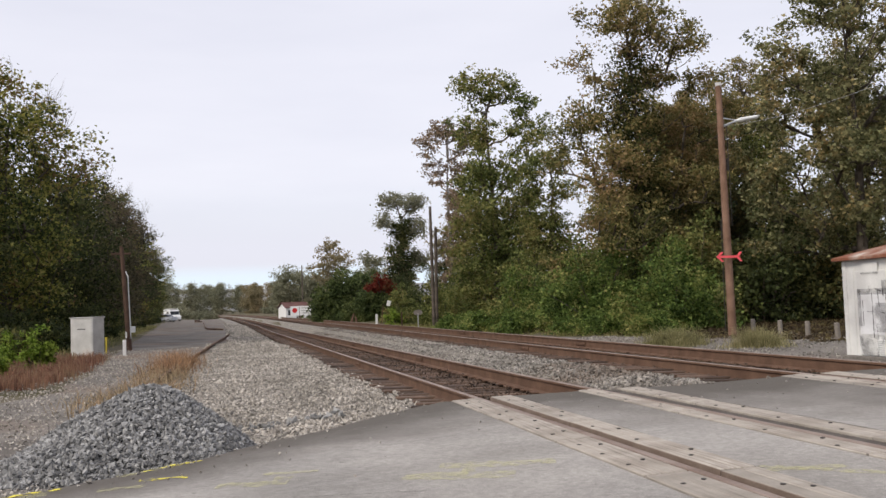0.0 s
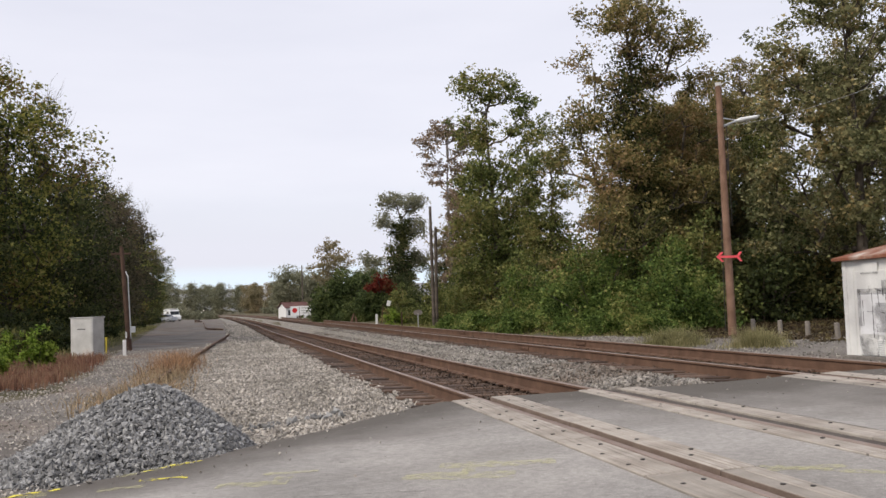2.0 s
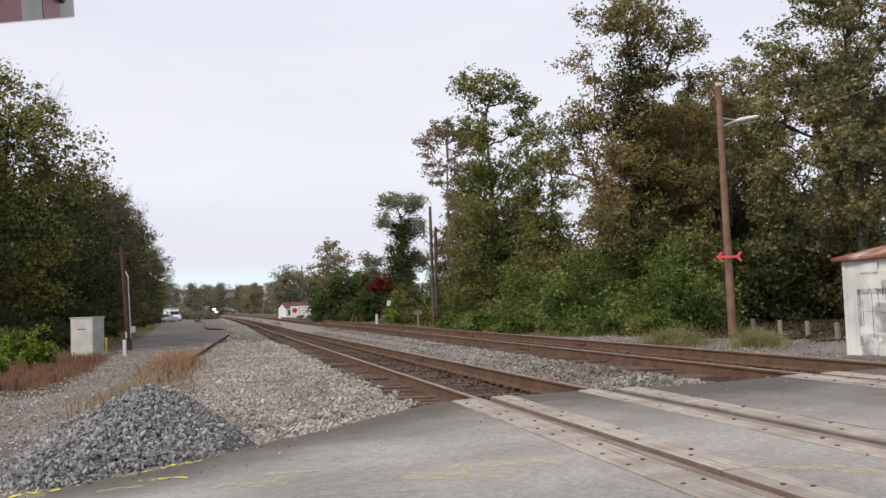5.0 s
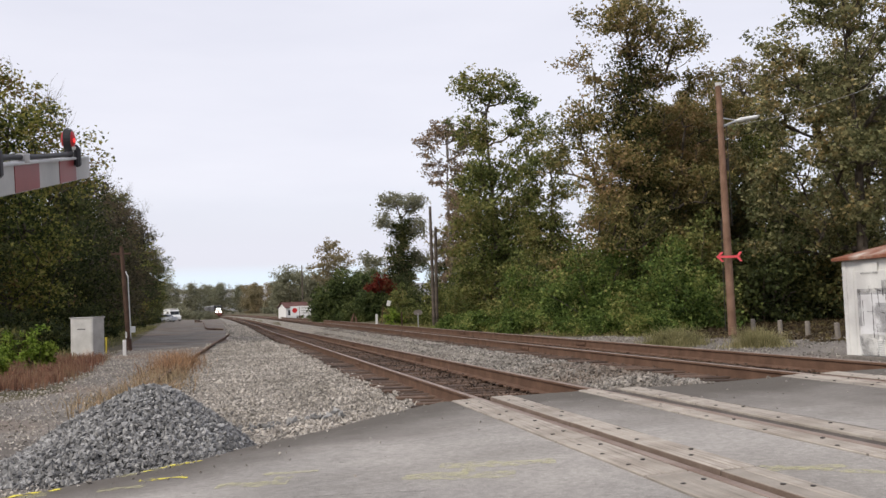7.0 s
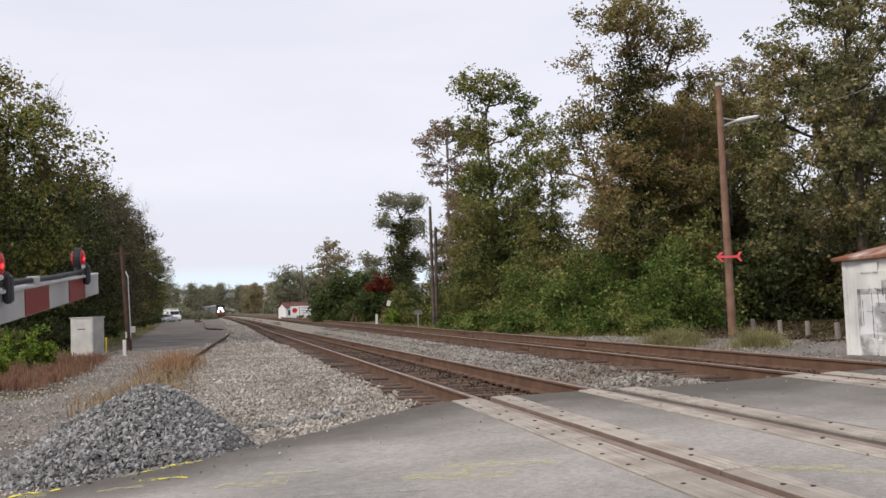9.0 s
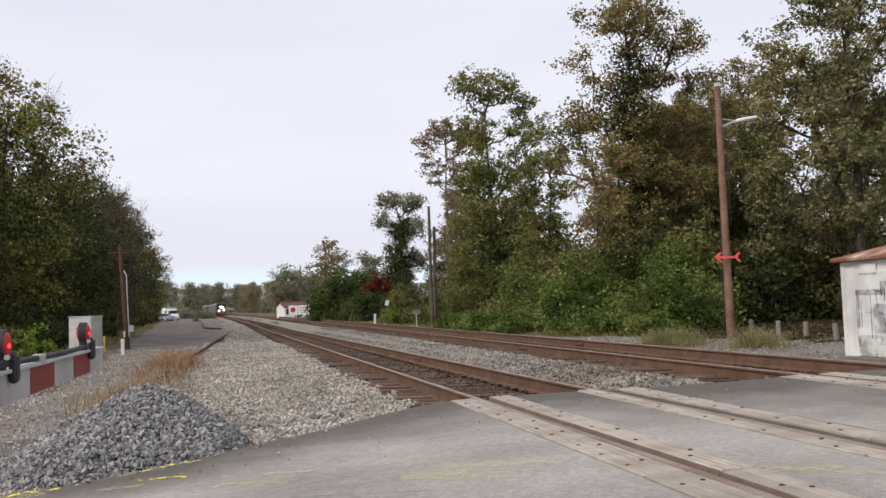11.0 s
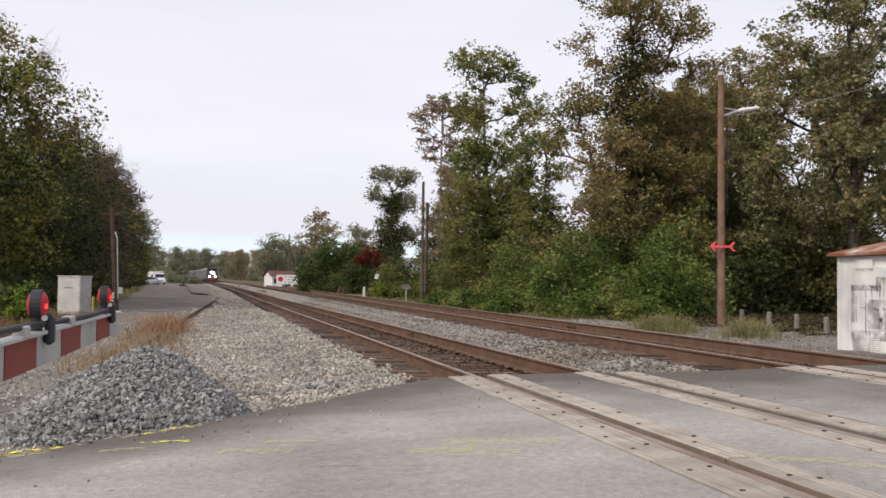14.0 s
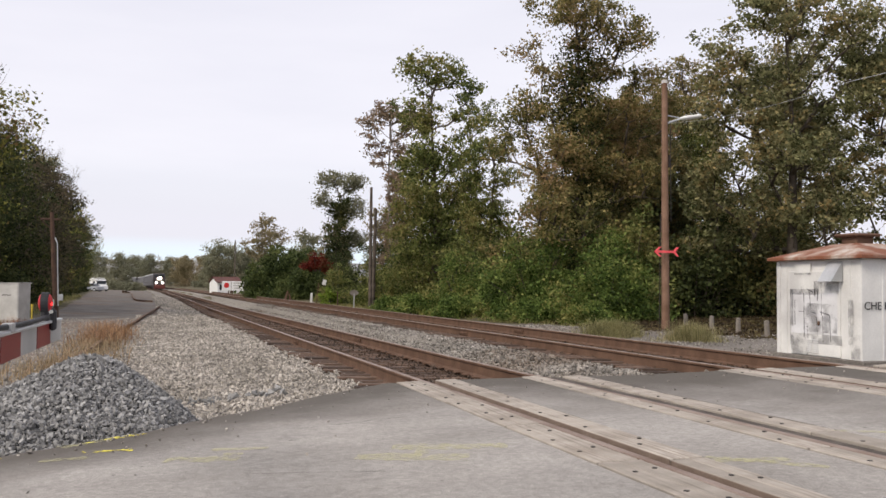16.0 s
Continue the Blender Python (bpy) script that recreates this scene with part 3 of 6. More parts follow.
G = {
    "green": leafy("green leaves", [(0.082, 0.104, 0.034, 1), (0.140, 0.166, 0.052, 1), (0.210, 0.212, 0.070, 1), (0.245, 0.200, 0.078, 1)]),
    "olive": leafy("olive and ochre leaves", [(0.098, 0.120, 0.038, 1), (0.180, 0.188, 0.058, 1), (0.260, 0.235, 0.076, 1), (0.285, 0.195, 0.076, 1)]),
    "rust": leafy("browning autumn leaves", [(0.108, 0.120, 0.046, 1), (0.192, 0.176, 0.066, 1), (0.272, 0.210, 0.088, 1), (0.255, 0.165, 0.088, 1)]),
    "sage": leafy("grey-green drooping leaves", [(0.105, 0.116, 0.052, 1), (0.185, 0.190, 0.086, 1), (0.255, 0.240, 0.122, 1), (0.265, 0.195, 0.085, 1)], 0.5),
    "dark": leafy("dark leaves", [(0.030, 0.040, 0.016, 1), (0.058, 0.072, 0.026, 1), (0.115, 0.110, 0.038, 1)]),
    "mixed": leafy("dark green, yellow and brown leaves", [(0.056, 0.076, 0.028, 1), (0.105, 0.132, 0.040, 1), (0.270, 0.255, 0.062, 1), (0.165, 0.100, 0.050, 1)], 0.26),
    "umber": leafy("dark purplish-brown leaves", [(0.050, 0.046, 0.030, 1), (0.085, 0.078, 0.046, 1), (0.130, 0.095, 0.062, 1)], 0.3),
    "thicket": leafy("deep green leaves", [(0.046, 0.066, 0.024, 1), (0.085, 0.112, 0.038, 1), (0.135, 0.150, 0.050, 1)], 0.4),
    "bright": leafy("bright green vine leaves", [(0.052, 0.084, 0.022, 1), (0.098, 0.150, 0.036, 1), (0.165, 0.205, 0.055, 1), (0.225, 0.205, 0.070, 1)], 0.6),
    "weed": leafy("yellow-green weeds", [(0.09, 0.15, 0.02, 1), (0.18, 0.25, 0.04, 1), (0.26, 0.29, 0.06, 1)], 1.0),
    "red": leafy("red autumn leaves", [(0.10, 0.015, 0.012, 1), (0.17, 0.03, 0.02, 1), (0.10, 0.05, 0.02, 1)], 0.8),
    "pinkish": leafy("sparse pinkish-brown leaves", [(0.190, 0.150, 0.100, 1), (0.280, 0.210, 0.145, 1), (0.250, 0.165, 0.110, 1)], 0.6),
    # haze is painted into these two leaf colours: lightened, with little contrast
    "far": leafy("distant leaves paled for haze", [(0.17, 0.175, 0.12, 1), (0.23, 0.23, 0.15, 1), (0.29, 0.26, 0.165, 1)], 0.06, spread=(0.88, 1.12)),
    "far_gold": leafy("distant golden leaves paled for haze", [(0.20, 0.185, 0.115, 1), (0.29, 0.24, 0.135, 1), (0.32, 0.235, 0.14, 1)], 0.06, spread=(0.88, 1.12)),
}

# trees behind the utility pole and along the east side
WOOD = "trees along the east side of the tracks"
t_big = put(tree("broad tree with drooping layers of grey-green leaves", G["sage"], 11, h=11.8, r=3.8, clumps=520, per=70, leaf=0.14, clump=0.55, group=WOOD, trunk_r=0.24, lobes=[(0.2, 11.6, 1.2, 0.7), (-1.2, 11.2, 0.8, 0.5), (1.8, 11.4, 1.0, 0.7), (-3.3, 6.6, 0.6, 0.7), (-3.2, 5.0, 0.7, 0.7), (-2.5, 9.2, 0.9, 0.9), (-1.5, 10.1, 1.0, 0.8), (-2.9, 7.8, 0.5, 0.9), (-1.8, 7.2, 1.4, 0.8), (-0.2, 8.4, 1.4, 1.0), (0.9, 10.1, 1.4, 0.8), (-2.5, 5.6, 0.9, 0.7), (-0.8, 5.7, 1.6, 0.8), (-2.8, 4.0, 0.7, 0.9), (-1.3, 3.8, 1.4, 0.7), (0.3, 3.9, 1.4, 0.9), (-2.1, 2.7, 0.8, 0.4), (1.6, 6.9, 1.5, 1.1), (2.0, 4.6, 1.3, 1.1), (-0.5, 2.6, 1.0, 0.4), (1.2, 2.6, 1.0, 0.4), (2.3, 8.7, 1.2, 1.0)]), 20.91, 26.0)
t_rust = put(tree("tall tree with rusty brown and olive leaves on dark limbs", G["rust"], 12, h=12.6, r=3.4, clumps=560, per=74, leaf=0.125, clump=0.58, group=WOOD, trunk_r=0.26, lobes=[(0.1, 12.7, 0.8, 0.5), (3.5, 8.2, 0.8, 0.9), (3.6, 6.4, 0.8, 0.9), (-2.4, 10.1, 0.8, 1.0), (-1.4, 11.5, 1.1, 0.7), (0.4, 12.0, 1.3, 0.8), (1.9, 10.8, 1.0, 0.9), (1.1, 9.6, 1.2, 0.7), (3.1, 9.6, 0.9, 0.8), (-0.2, 8.0, 1.5, 0.8), (-2.0, 7.8, 1.1, 0.8), (1.6, 7.6, 1.5, 1.1), (-1.9, 6.1, 1.3, 1.0), (-0.2, 5.7, 1.8, 1.1), (2.1, 5.4, 1.6, 1.2), (-2.9, 6.7, 0.7, 0.9), (-1.3, 3.9, 1.8, 1.2), (0.9, 3.4, 1.7, 1.2), (0.2, 10.7, 0.9, 0.6), (-1.1, 9.3, 0.6, 0.5)], ivy=G["dark"]), 15.72, 31.8)
t_green = put(tree("tall slender tree with dense green leaves", G["green"], 13, h=13.8, r=3.0, clumps=440, per=60, leaf=0.175, clump=0.72, group=WOOD, lobes=[(-1.2, 12.8, 1.0, 1.0), (0.6, 13.1, 1.2, 0.8), (2.1, 12.2, 0.8, 0.8), (-0.6, 10.8, 1.5, 1.2), (1.8, 10.2, 1.3, 1.0), (2.9, 11.0, 0.6, 0.8), (-0.9, 8.4, 1.2, 1.5), (1.2, 8.0, 1.6, 1.4), (2.4, 6.9, 1.1, 0.9), (-1.2, 5.9, 1.3, 1.5), (0.9, 5.2, 1.9, 1.5), (-0.9, 3.4, 1.6, 1.6), (1.6, 3.1, 1.9, 1.6)]), 14.66, 47.6)
t_pink = put(tree("thin tree with sparse pinkish-brown leaves", G["pinkish"], 14, h=12.8, r=1.6, clumps=170, per=42, leaf=0.17, clump=0.55, group=WOOD, bark=M["bark_pale"], lobes=[(-1.6, 11.3, 0.7, 0.8), (-0.5, 12.3, 0.9, 0.8), (0.9, 11.9, 1.0, 1.2), (-0.9, 9.7, 0.6, 0.9), (0.5, 9.7, 0.9, 1.2), (0.0, 7.5, 0.6, 1.4), (-0.1, 5.0, 0.6, 1.5), (0.3, 3.0, 1.0, 1.2)]), 14.44, 56.2)
t_ivy = put(tree("ivy-covered tree with a thin pale crown", G["far"], 15, h=9.9, r=2.0, clumps=170, per=50, leaf=0.18, clump=0.78, group=WOOD, ivy=G["dark"], lobes=[(-0.5, 9.9, 1.1, 0.6), (1.0, 9.5, 0.9, 0.7), (-1.2, 8.3, 0.6, 0.7), (1.5, 7.7, 0.6, 0.9), (0.6, 7.4, 0.7, 0.6), (-2.7, 4.8, 0.9, 0.6), (1.6, 4.9, 0.7, 0.8)]), 14.36, 73.55)
for w, x, y, rz, s in [(t_big, 25.2, 24.0, 130, 1.0), (t_big, 26.4, 32.5, 250, 0.95), (t_big, 28.5, 22.0, 40, 1.05), (t_big, 20.4, 35.5, 160, 0.72), (t_green, 24.5, 36.5, 90, 0.6), (t_rust, 25.6, 40.0, 100, 0.93), (t_rust, 19.3, 34.4, 200, 0.7), (t_rust, 22.6, 38.0, 60, 0.8), (t_big, 18.4, 38.4, 30, 0.7), (t_green, 16.4, 43.2, 200, 0.62), (t_green, 15.31, 52.81, 100, 0.66), (t_green, 20.98, 38.4, 300, 0.75), (t_pink, 16.11, 60.85, 80, 0.7), (t_rust, 17.25, 53.27, 20, 0.55)]:
    again(w, x, y, rz, s)

# west wood
WEST = "trees along the west side of the drive"
w1 = put(tree("tall tree with green, yellow and brown leaves and bare twigs", G["mixed"], 21, h=14.5, r=3.85, base=0.12, clumps=460, per=54, leaf=0.20, clump=1.1, twigs=False, group=WEST, bare=34), -10.6, 50.0)
w2 = put(tree("dense dark green tree", G["dark"], 22, h=13.2, r=4.1, base=0.06, clumps=380, per=50, leaf=0.21, clump=1.05, twigs=False, group=WEST), -11.6, 61.0)
w3 = put(tree("dark brownish tree with bare twigs on top", G["umber"], 23, h=13.6, r=3.6, base=0.1, clumps=360, per=48, leaf=0.20, clump=0.95, twigs=False, group=WEST, bare=46), -10.3, 80.0)
for w, x, y, rz, s in [(w1, -14.5, 44, 90, 1.05), (w2, -11.5, 42.0, 40, 0.7), (w2, -17, 52, 140, 1.15), (w2, -10.3, 69, 60, 0.9), (w3, -10.4, 92, 200, 1.0), (w1, -12.2, 104, 250, 1.0), (w2, -12.0, 118, 20, 1.05), (w3, -12.5, 134, 100, 1.0), (w2, -13, 150, 300, 1.05), (w1, -13, 168, 10, 0.9), (w1, -19, 60, 10, 1.15), (w2, -10.5, 56, 80, 0.6), (w2, -11.0, 66, 180, 0.6), (w3, -10.5, 100, 20, 0.55), (w2, -16, 40, 220, 0.9), (w1, -15.0, 49.0, 30, 1.05), (w2, -16.5, 56.0, 10, 1.1)]:
    again(w, x, y, rz, s)


# ---- stone, gravel and drive ----
def stones(name, places, size, mat, seed, label, cat, kind="stuff", parent=None, squash=0.8):
    """Angular stones at the given places, as one mesh of loose pieces."""
    rg = np.random.default_rng(seed)
    p = np.array(places)
    n = len(p)
    octa = np.array([(1, 0, 0), (-1, 0, 0), (0, 1, 0), (0, -1, 0), (0, 0, 1), (0, 0, -1)], float) * 0.62
    tri = np.array([(0, 2, 4), (2, 1, 4), (1, 3, 4), (3, 0, 4), (2, 0, 5), (1, 2, 5), (3, 1, 5), (0, 3, 5)])
    v = octa[None] + rg.uniform(-0.27, 0.27, (n, 6, 3))
    v *= rg.uniform(0.6, 1.3, (n, 1, 3)) * np.array([1, 1, squash])
    ax = rg.normal(size=(n, 4))
    ax /= np.linalg.norm(ax, axis=1)[:, None]
    w, x, y, z = ax.T
    R = np.stack([1 - 2 * (y * y + z * z), 2 * (x * y - z * w), 2 * (x * z + y * w), 2 * (x * y + z * w), 1 - 2 * (x * x + z * z), 2 * (y * z - x * w), 2 * (x * z - y * w), 2 * (y * z + x * w), 1 - 2 * (x * x + y * y)], 1).reshape(n, 3, 3)
    s = size * rg.uniform(0.55, 1.4, (n, 1, 1))
    v = np.einsum("nij,nkj->nki", R, v) * s + p[:, None, :]
    f = (tri[None] + (np.arange(n) * 6)[:, None, None]).reshape(-1)
    me = bpy.data.meshes.new(name)
    me.vertices.add(n * 6)
    me.vertices.foreach_set("co", v.ravel())
    me.loops.add(n * 24)
    me.loops.foreach_set("vertex_index", f.astype(np.int32))
    me.polygons.add(n * 8)
    me.polygons.foreach_set("loop_start", np.arange(0, n * 24, 3, dtype=np.int32))
    me.update(calc_edges=True)
    me.shade_flat()
    me.materials.append(mat)
    ob = new(name, me)
    if parent:
        ob.parent = parent
    return tagged(ob, label, cat, kind=kind)


def ribbon(name, ys, left, right, lift, mat, label, cat, cols=10, rag=0.12):
    """A sheet that lies on the ground between two wandering edges."""
    verts, faces = [], []
    for y in ys:
        a = left(y) + rag * noise.noise((y * 0.9, 1.7, 0.3)) + rag * noise.noise((y * 3.3, 1.7, 0.3)) * 0.5
        b = right(y) + rag * noise.noise((y * 0.9, 8.7, 0.3)) + rag * noise.noise((y * 3.3, 8.7, 0.3)) * 0.5
        for i in range(cols + 1):
            k = i / cols
            x = a + (b - a) * k
            sunk = 0.16 if y < road_edge(x) - 0.1 else 0.0
            verts.append((x, y, land(x, y) + (lift if 0 < i < cols else -0.03) - sunk))
    r = cols + 1
    for j in range(len(ys) - 1):
        for i in range(cols):
            a = j * r + i
            faces.append((a, a + 1, a + r + 1, a + r))
    return tagged(mesh_ob(name, verts, faces, mat, smooth=True), label, cat, kind="structure")


near_y = list(np.arange(6.8, 40, 0.4)) + list(np.arange(40, 100, 3.0)) + list(np.arange(100, 420, 12.0))
ribbon("gravel_drive", near_y, lambda y: lerp(y, [6, 13.5, 20.6, 42, 90, 180, 420], [-9.0, -6.5, -3.4, -4.6, -7.0, -11.5, -22]), lambda y: 0.85 - bend(y), 0.03, M["drive"], "packed pale gravel drive running beside the railway", "gravel drive", cols=16, rag=0.3)
shoulder_y = list(np.arange(8.0, 40, 0.35)) + list(np.arange(40, 100, 2.5)) + list(np.arange(100, 400, 10.0))
ribbon("ballast", shoulder_y, lambda y: lerp(y, [6, 12, 26, 62, 100, 400], [-0.9, -0.7, -0.45, 0.65, 0.6, 0.6]) - bend(y), lambda y: 2.75 - bend(y), 0.055, M["ballast"], "pale ballast shoulder sloping from the ties", "ballast", cols=10)
ribbon("ballast", list(np.arange(9.6, 40, 0.35)) + list(np.arange(40, 400, 6.0)), lambda y: 5.4 - bend(y), lambda y: 6.98 - bend(y), 0.03, M["ballast"], "pale ballast heaped between the two tracks", "ballast", cols=7)
ribbon("ballast", list(np.arange(9.0, 40, 0.35)) + list(np.arange(40, 400, 6.0)), lambda y: 9.1 - bend(y), lambda y: 10.5 - bend(y), 0.02, M["drive"], "grey ballast beyond the second track", "ballast", cols=4)
for c in (C1, C2):
    ribbon("ballast", list(np.arange(road_edge(c) - 0.3, 60, 0.5)) + list(np.arange(60, 400, 6.0)), lambda y: c - 1.28 - bend(y), lambda y: c + 1.28 - bend(y), -0.075 if c == C1 else -0.085, M["bed_brown"], "rust-stained ballast between the ties", "ballast", cols=6, rag=0.05)
ribbon("gravel_lot", list(np.arange(8.0, 34, 0.7)), lambda y: 9.9, lambda y: lerp(y, [8, 12, 17, 24, 34], [24, 22, 15.5, 12.0, 10.6]), 0.02, M["drive"], "gravel lot beside the signal house", "gravel lot", cols=10, rag=0.3)

rs = random.Random(77)


def scatter(n, x0, x1, y0, y1, lift, power=1.8):
    """Places on the ground, thinning out with distance."""
    out = []
    while len(out) < n:
        y = y0 + (y1 - y0) * rs.random() ** power
        x = rs.uniform(x0, x1)
        if y < road_edge(x) + 0.02:
            if y < road_edge(x) - 0.25 or rs.random() < 0.985:
                continue
            out.append((x, y, road_z(x, y) + 0.008))
            continue
        out.append((x - bend(y), y, land(x - bend(y), y) + lift + rs.uniform(-0.012, 0.016)))
    return out


stones("ballast_stones", scatter(35000, -0.75, 2.55, 7.3, 46, 0.055, 1.7), 0.043, M["stone"], 1, "pale angular ballast stones", "ballast")
stones("ballast_stones", scatter(4200, 2.4, 2.9, 10.9, 42, 0.085, 1.6), 0.043, M["stone"], 23, "pale ballast stones lying over the tie ends", "ballast")
stones("ballast_stones", scatter(9000, 0.2, 2.6, 40, 120, 0.06, 1.35), 0.075, M["stone"], 21, "pale ballast stones farther along the track", "ballast")
stones("ballast_stones", scatter(14000, 5.45, 7.02, 9.8, 60, 0.04), 0.045, M["stone_mid"], 2, "dirty grey angular ballast stones", "ballast")
stones("ballast_stones", scatter(16000, -5.5, -0.6, 7.0, 42, 0.035, 2.1), 0.033, M["stone"], 3, "small pale gravel of the drive", "gravel")
stones("ballast_stones", scatter(5500, 2.9, 5.3, 10.9, 40, -0.055), 0.042, M["bed_brown"], 4, "rust-stained ballast stones", "ballast")
stones("ballast_stones", scatter(2200, 3.2, 5.0, 10.9, 45, 0.095), 0.04, M["bed_brown"], 14, "rust-stained stones lying on the ties", "ballast")
stones("ballast_stones", scatter(1500, 7.3, 9.3, 10.3, 45, 0.06), 0.04, M["bed_brown"], 15, "rust-stained stones lying on the ties", "ballast")
stones("ballast_stones", scatter(3500, 7.1, 9.5, 10.2, 36, -0.06), 0.042, M["bed_brown"], 5, "rust-stained ballast stones", "ballast")

lit = []
while len(lit) < 9000:
    y = rs.uniform(14.5, 40)
    x = rs.uniform(lerp(y, [14, 19, 24, 40], [13.6, 13.2, 12.6, 11.2]), 26)
    lit.append(((x, y, land(x, y) + 0.03), 0.12))
G["litter"] = leafy("fallen brown and ochre leaves", [(0.045, 0.034, 0.022, 1), (0.085, 0.06, 0.034, 1), (0.12, 0.10, 0.045, 1)], 1.2)
tagged(new("leaf_litter", leaves_mesh("leaf_litter", lit, 4, 0.13, G["litter"], np.random.default_rng(8), flat=0.15)), "fallen brown leaves under the trees", "leaf litter", kind="stuff")
lot = []
while len(lot) < 6000:
    y = rs.uniform(12, 27)
    x = rs.uniform(10.2, lerp(y, [12, 17, 24, 27], [19, 15.5, 12.4, 11.6]))
    if noise.noise((x * 0.5, y * 1.3, 4.4)) > -0.12:
        lot.append((x, y, land(x, y) + 0.03))
stones("lot_gravel", lot, 0.035, M["stone_mid"], 22, "loose grey gravel and dirt of the lot", "gravel")

# heap of fresh stone
pc, pa = Vector((-0.55, 10.3, 0)), radians(31)


def heap(u, v):
    """Height of the heap over the ground, in its own axes."""
    r = math.hypot(u / (0.98 if u > 0 else 1.85), v / (1.25 if v > 0 else 1.45 - 0.25 * min(max(u, 0.0), 0.6))) * (1 + 0.12 * noise.noise((u * 1.4, v * 1.4, 2.0)))
    return max(0.0, 0.90 * (1 - r) * (1 - 0.12 * math.exp(-(r / 0.12) ** 2)) + 0.03 * noise.noise((u * 3, v * 3, 9)))


def heap_at(u, v):
    x = pc.x + u * math.cos(pa) - v * math.sin(pa)
    y = pc.y + u * math.sin(pa) + v * math.cos(pa)
    return x, y


pile = thing("stone_pile", "heap of fresh dark grey crushed stone at the road edge", "stone pile")
hv, hf, hn = [], [], 40
for j in range(hn + 1):
    for i in range(hn + 1):
        u, v = -2.0 + 3.7 * i / hn, -1.6 + 3.1 * j / hn
        x, y = heap_at(u, v)
        hv.append((x, y, land(x, y) - 0.05 + heap(u, v)))
for j in range(hn):
    for i in range(hn):
        a = j * (hn + 1) + i
        if heap(-2.0 + 3.7 * i / hn, -1.6 + 3.1 * j / hn) > 0.01:
            hf.append((a, a + 1, a + hn + 2, a + hn + 1))
# the mound under the stones is coloured dark, as shade between them
mesh_ob("mound", hv, hf, M["heap_shade"], pile, smooth=True)
pl = []
while len(pl) < 23000:
    u, v = rs.uniform(-2.0, 1.5), rs.uniform(-1.6, 1.4)
    h = heap(u, v)
    if h > 0.012 or rs.random() < 0.02 and math.hypot(u / (1.45 if u > 0 else 2.0), v / 1.6) < 1:
        x, y = heap_at(u, v)
        if y > road_edge(x) - 0.05:
            pl.append((x, y, land(x, y) + max(h, 0.03) + rs.uniform(-0.03, 0.03)))
stones("gravel", pl, 0.041, M["stone_dark"], 6, "", "", parent=pile, squash=0.85)

dk = []
for i in range(55):
    k = rs.random()
    x, y = 0.35 + 1.25 * k + rs.gauss(0, 0.12), 11.75 + 0.75 * k + rs.gauss(0, 0.16)
    dk.append((x, y, land(x, y) + 0.085))
stones("dark_stones", dk, 0.065, M["stone_dark"], 16, "dark stones strewn over the pale ballast", "ballast")

pb = []
for i in range(150):
    x = rs.uniform(-1.5, 10)
    y = road_edge(x) - abs(rs.gauss(0, 1.1)) - 0.05
    pb.append((x, y, road_z(x, y) + 0.005))
stones("pebbles", pb, 0.020, M["stone_mid"], 17, "loose pebbles scattered on the asphalt", "pebbles")

# ---- crossing timbers ----
bolt_bm = B()
rod(bolt_bm, (0, 0, -0.01), (0, 0, 0.0045), 0.018, n=10)
bolt_me = bpy.data.meshes.new("bolt")
bolt_bm.to_mesh(bolt_me)
bolt_bm.free()
bolt_me.materials.append(M["iron"])
crossing = thing("level_crossing", "weathered timber panels of the level crossing beside the rails", "level crossing", kind="structure")
lip_me = {l: tie_mesh("steel_edge", 0.008, l - 0.02, 0.105, M["lip"], bev=0.002) for l in (1.68, 2.76, 2.70)}
timber_me = {(w, l): tie_mesh("timber", w / 2 - 0.003, l - 0.028, 0.11, M["panel"], bev=0.007) for a, b, w, l, k in TIMBERS}
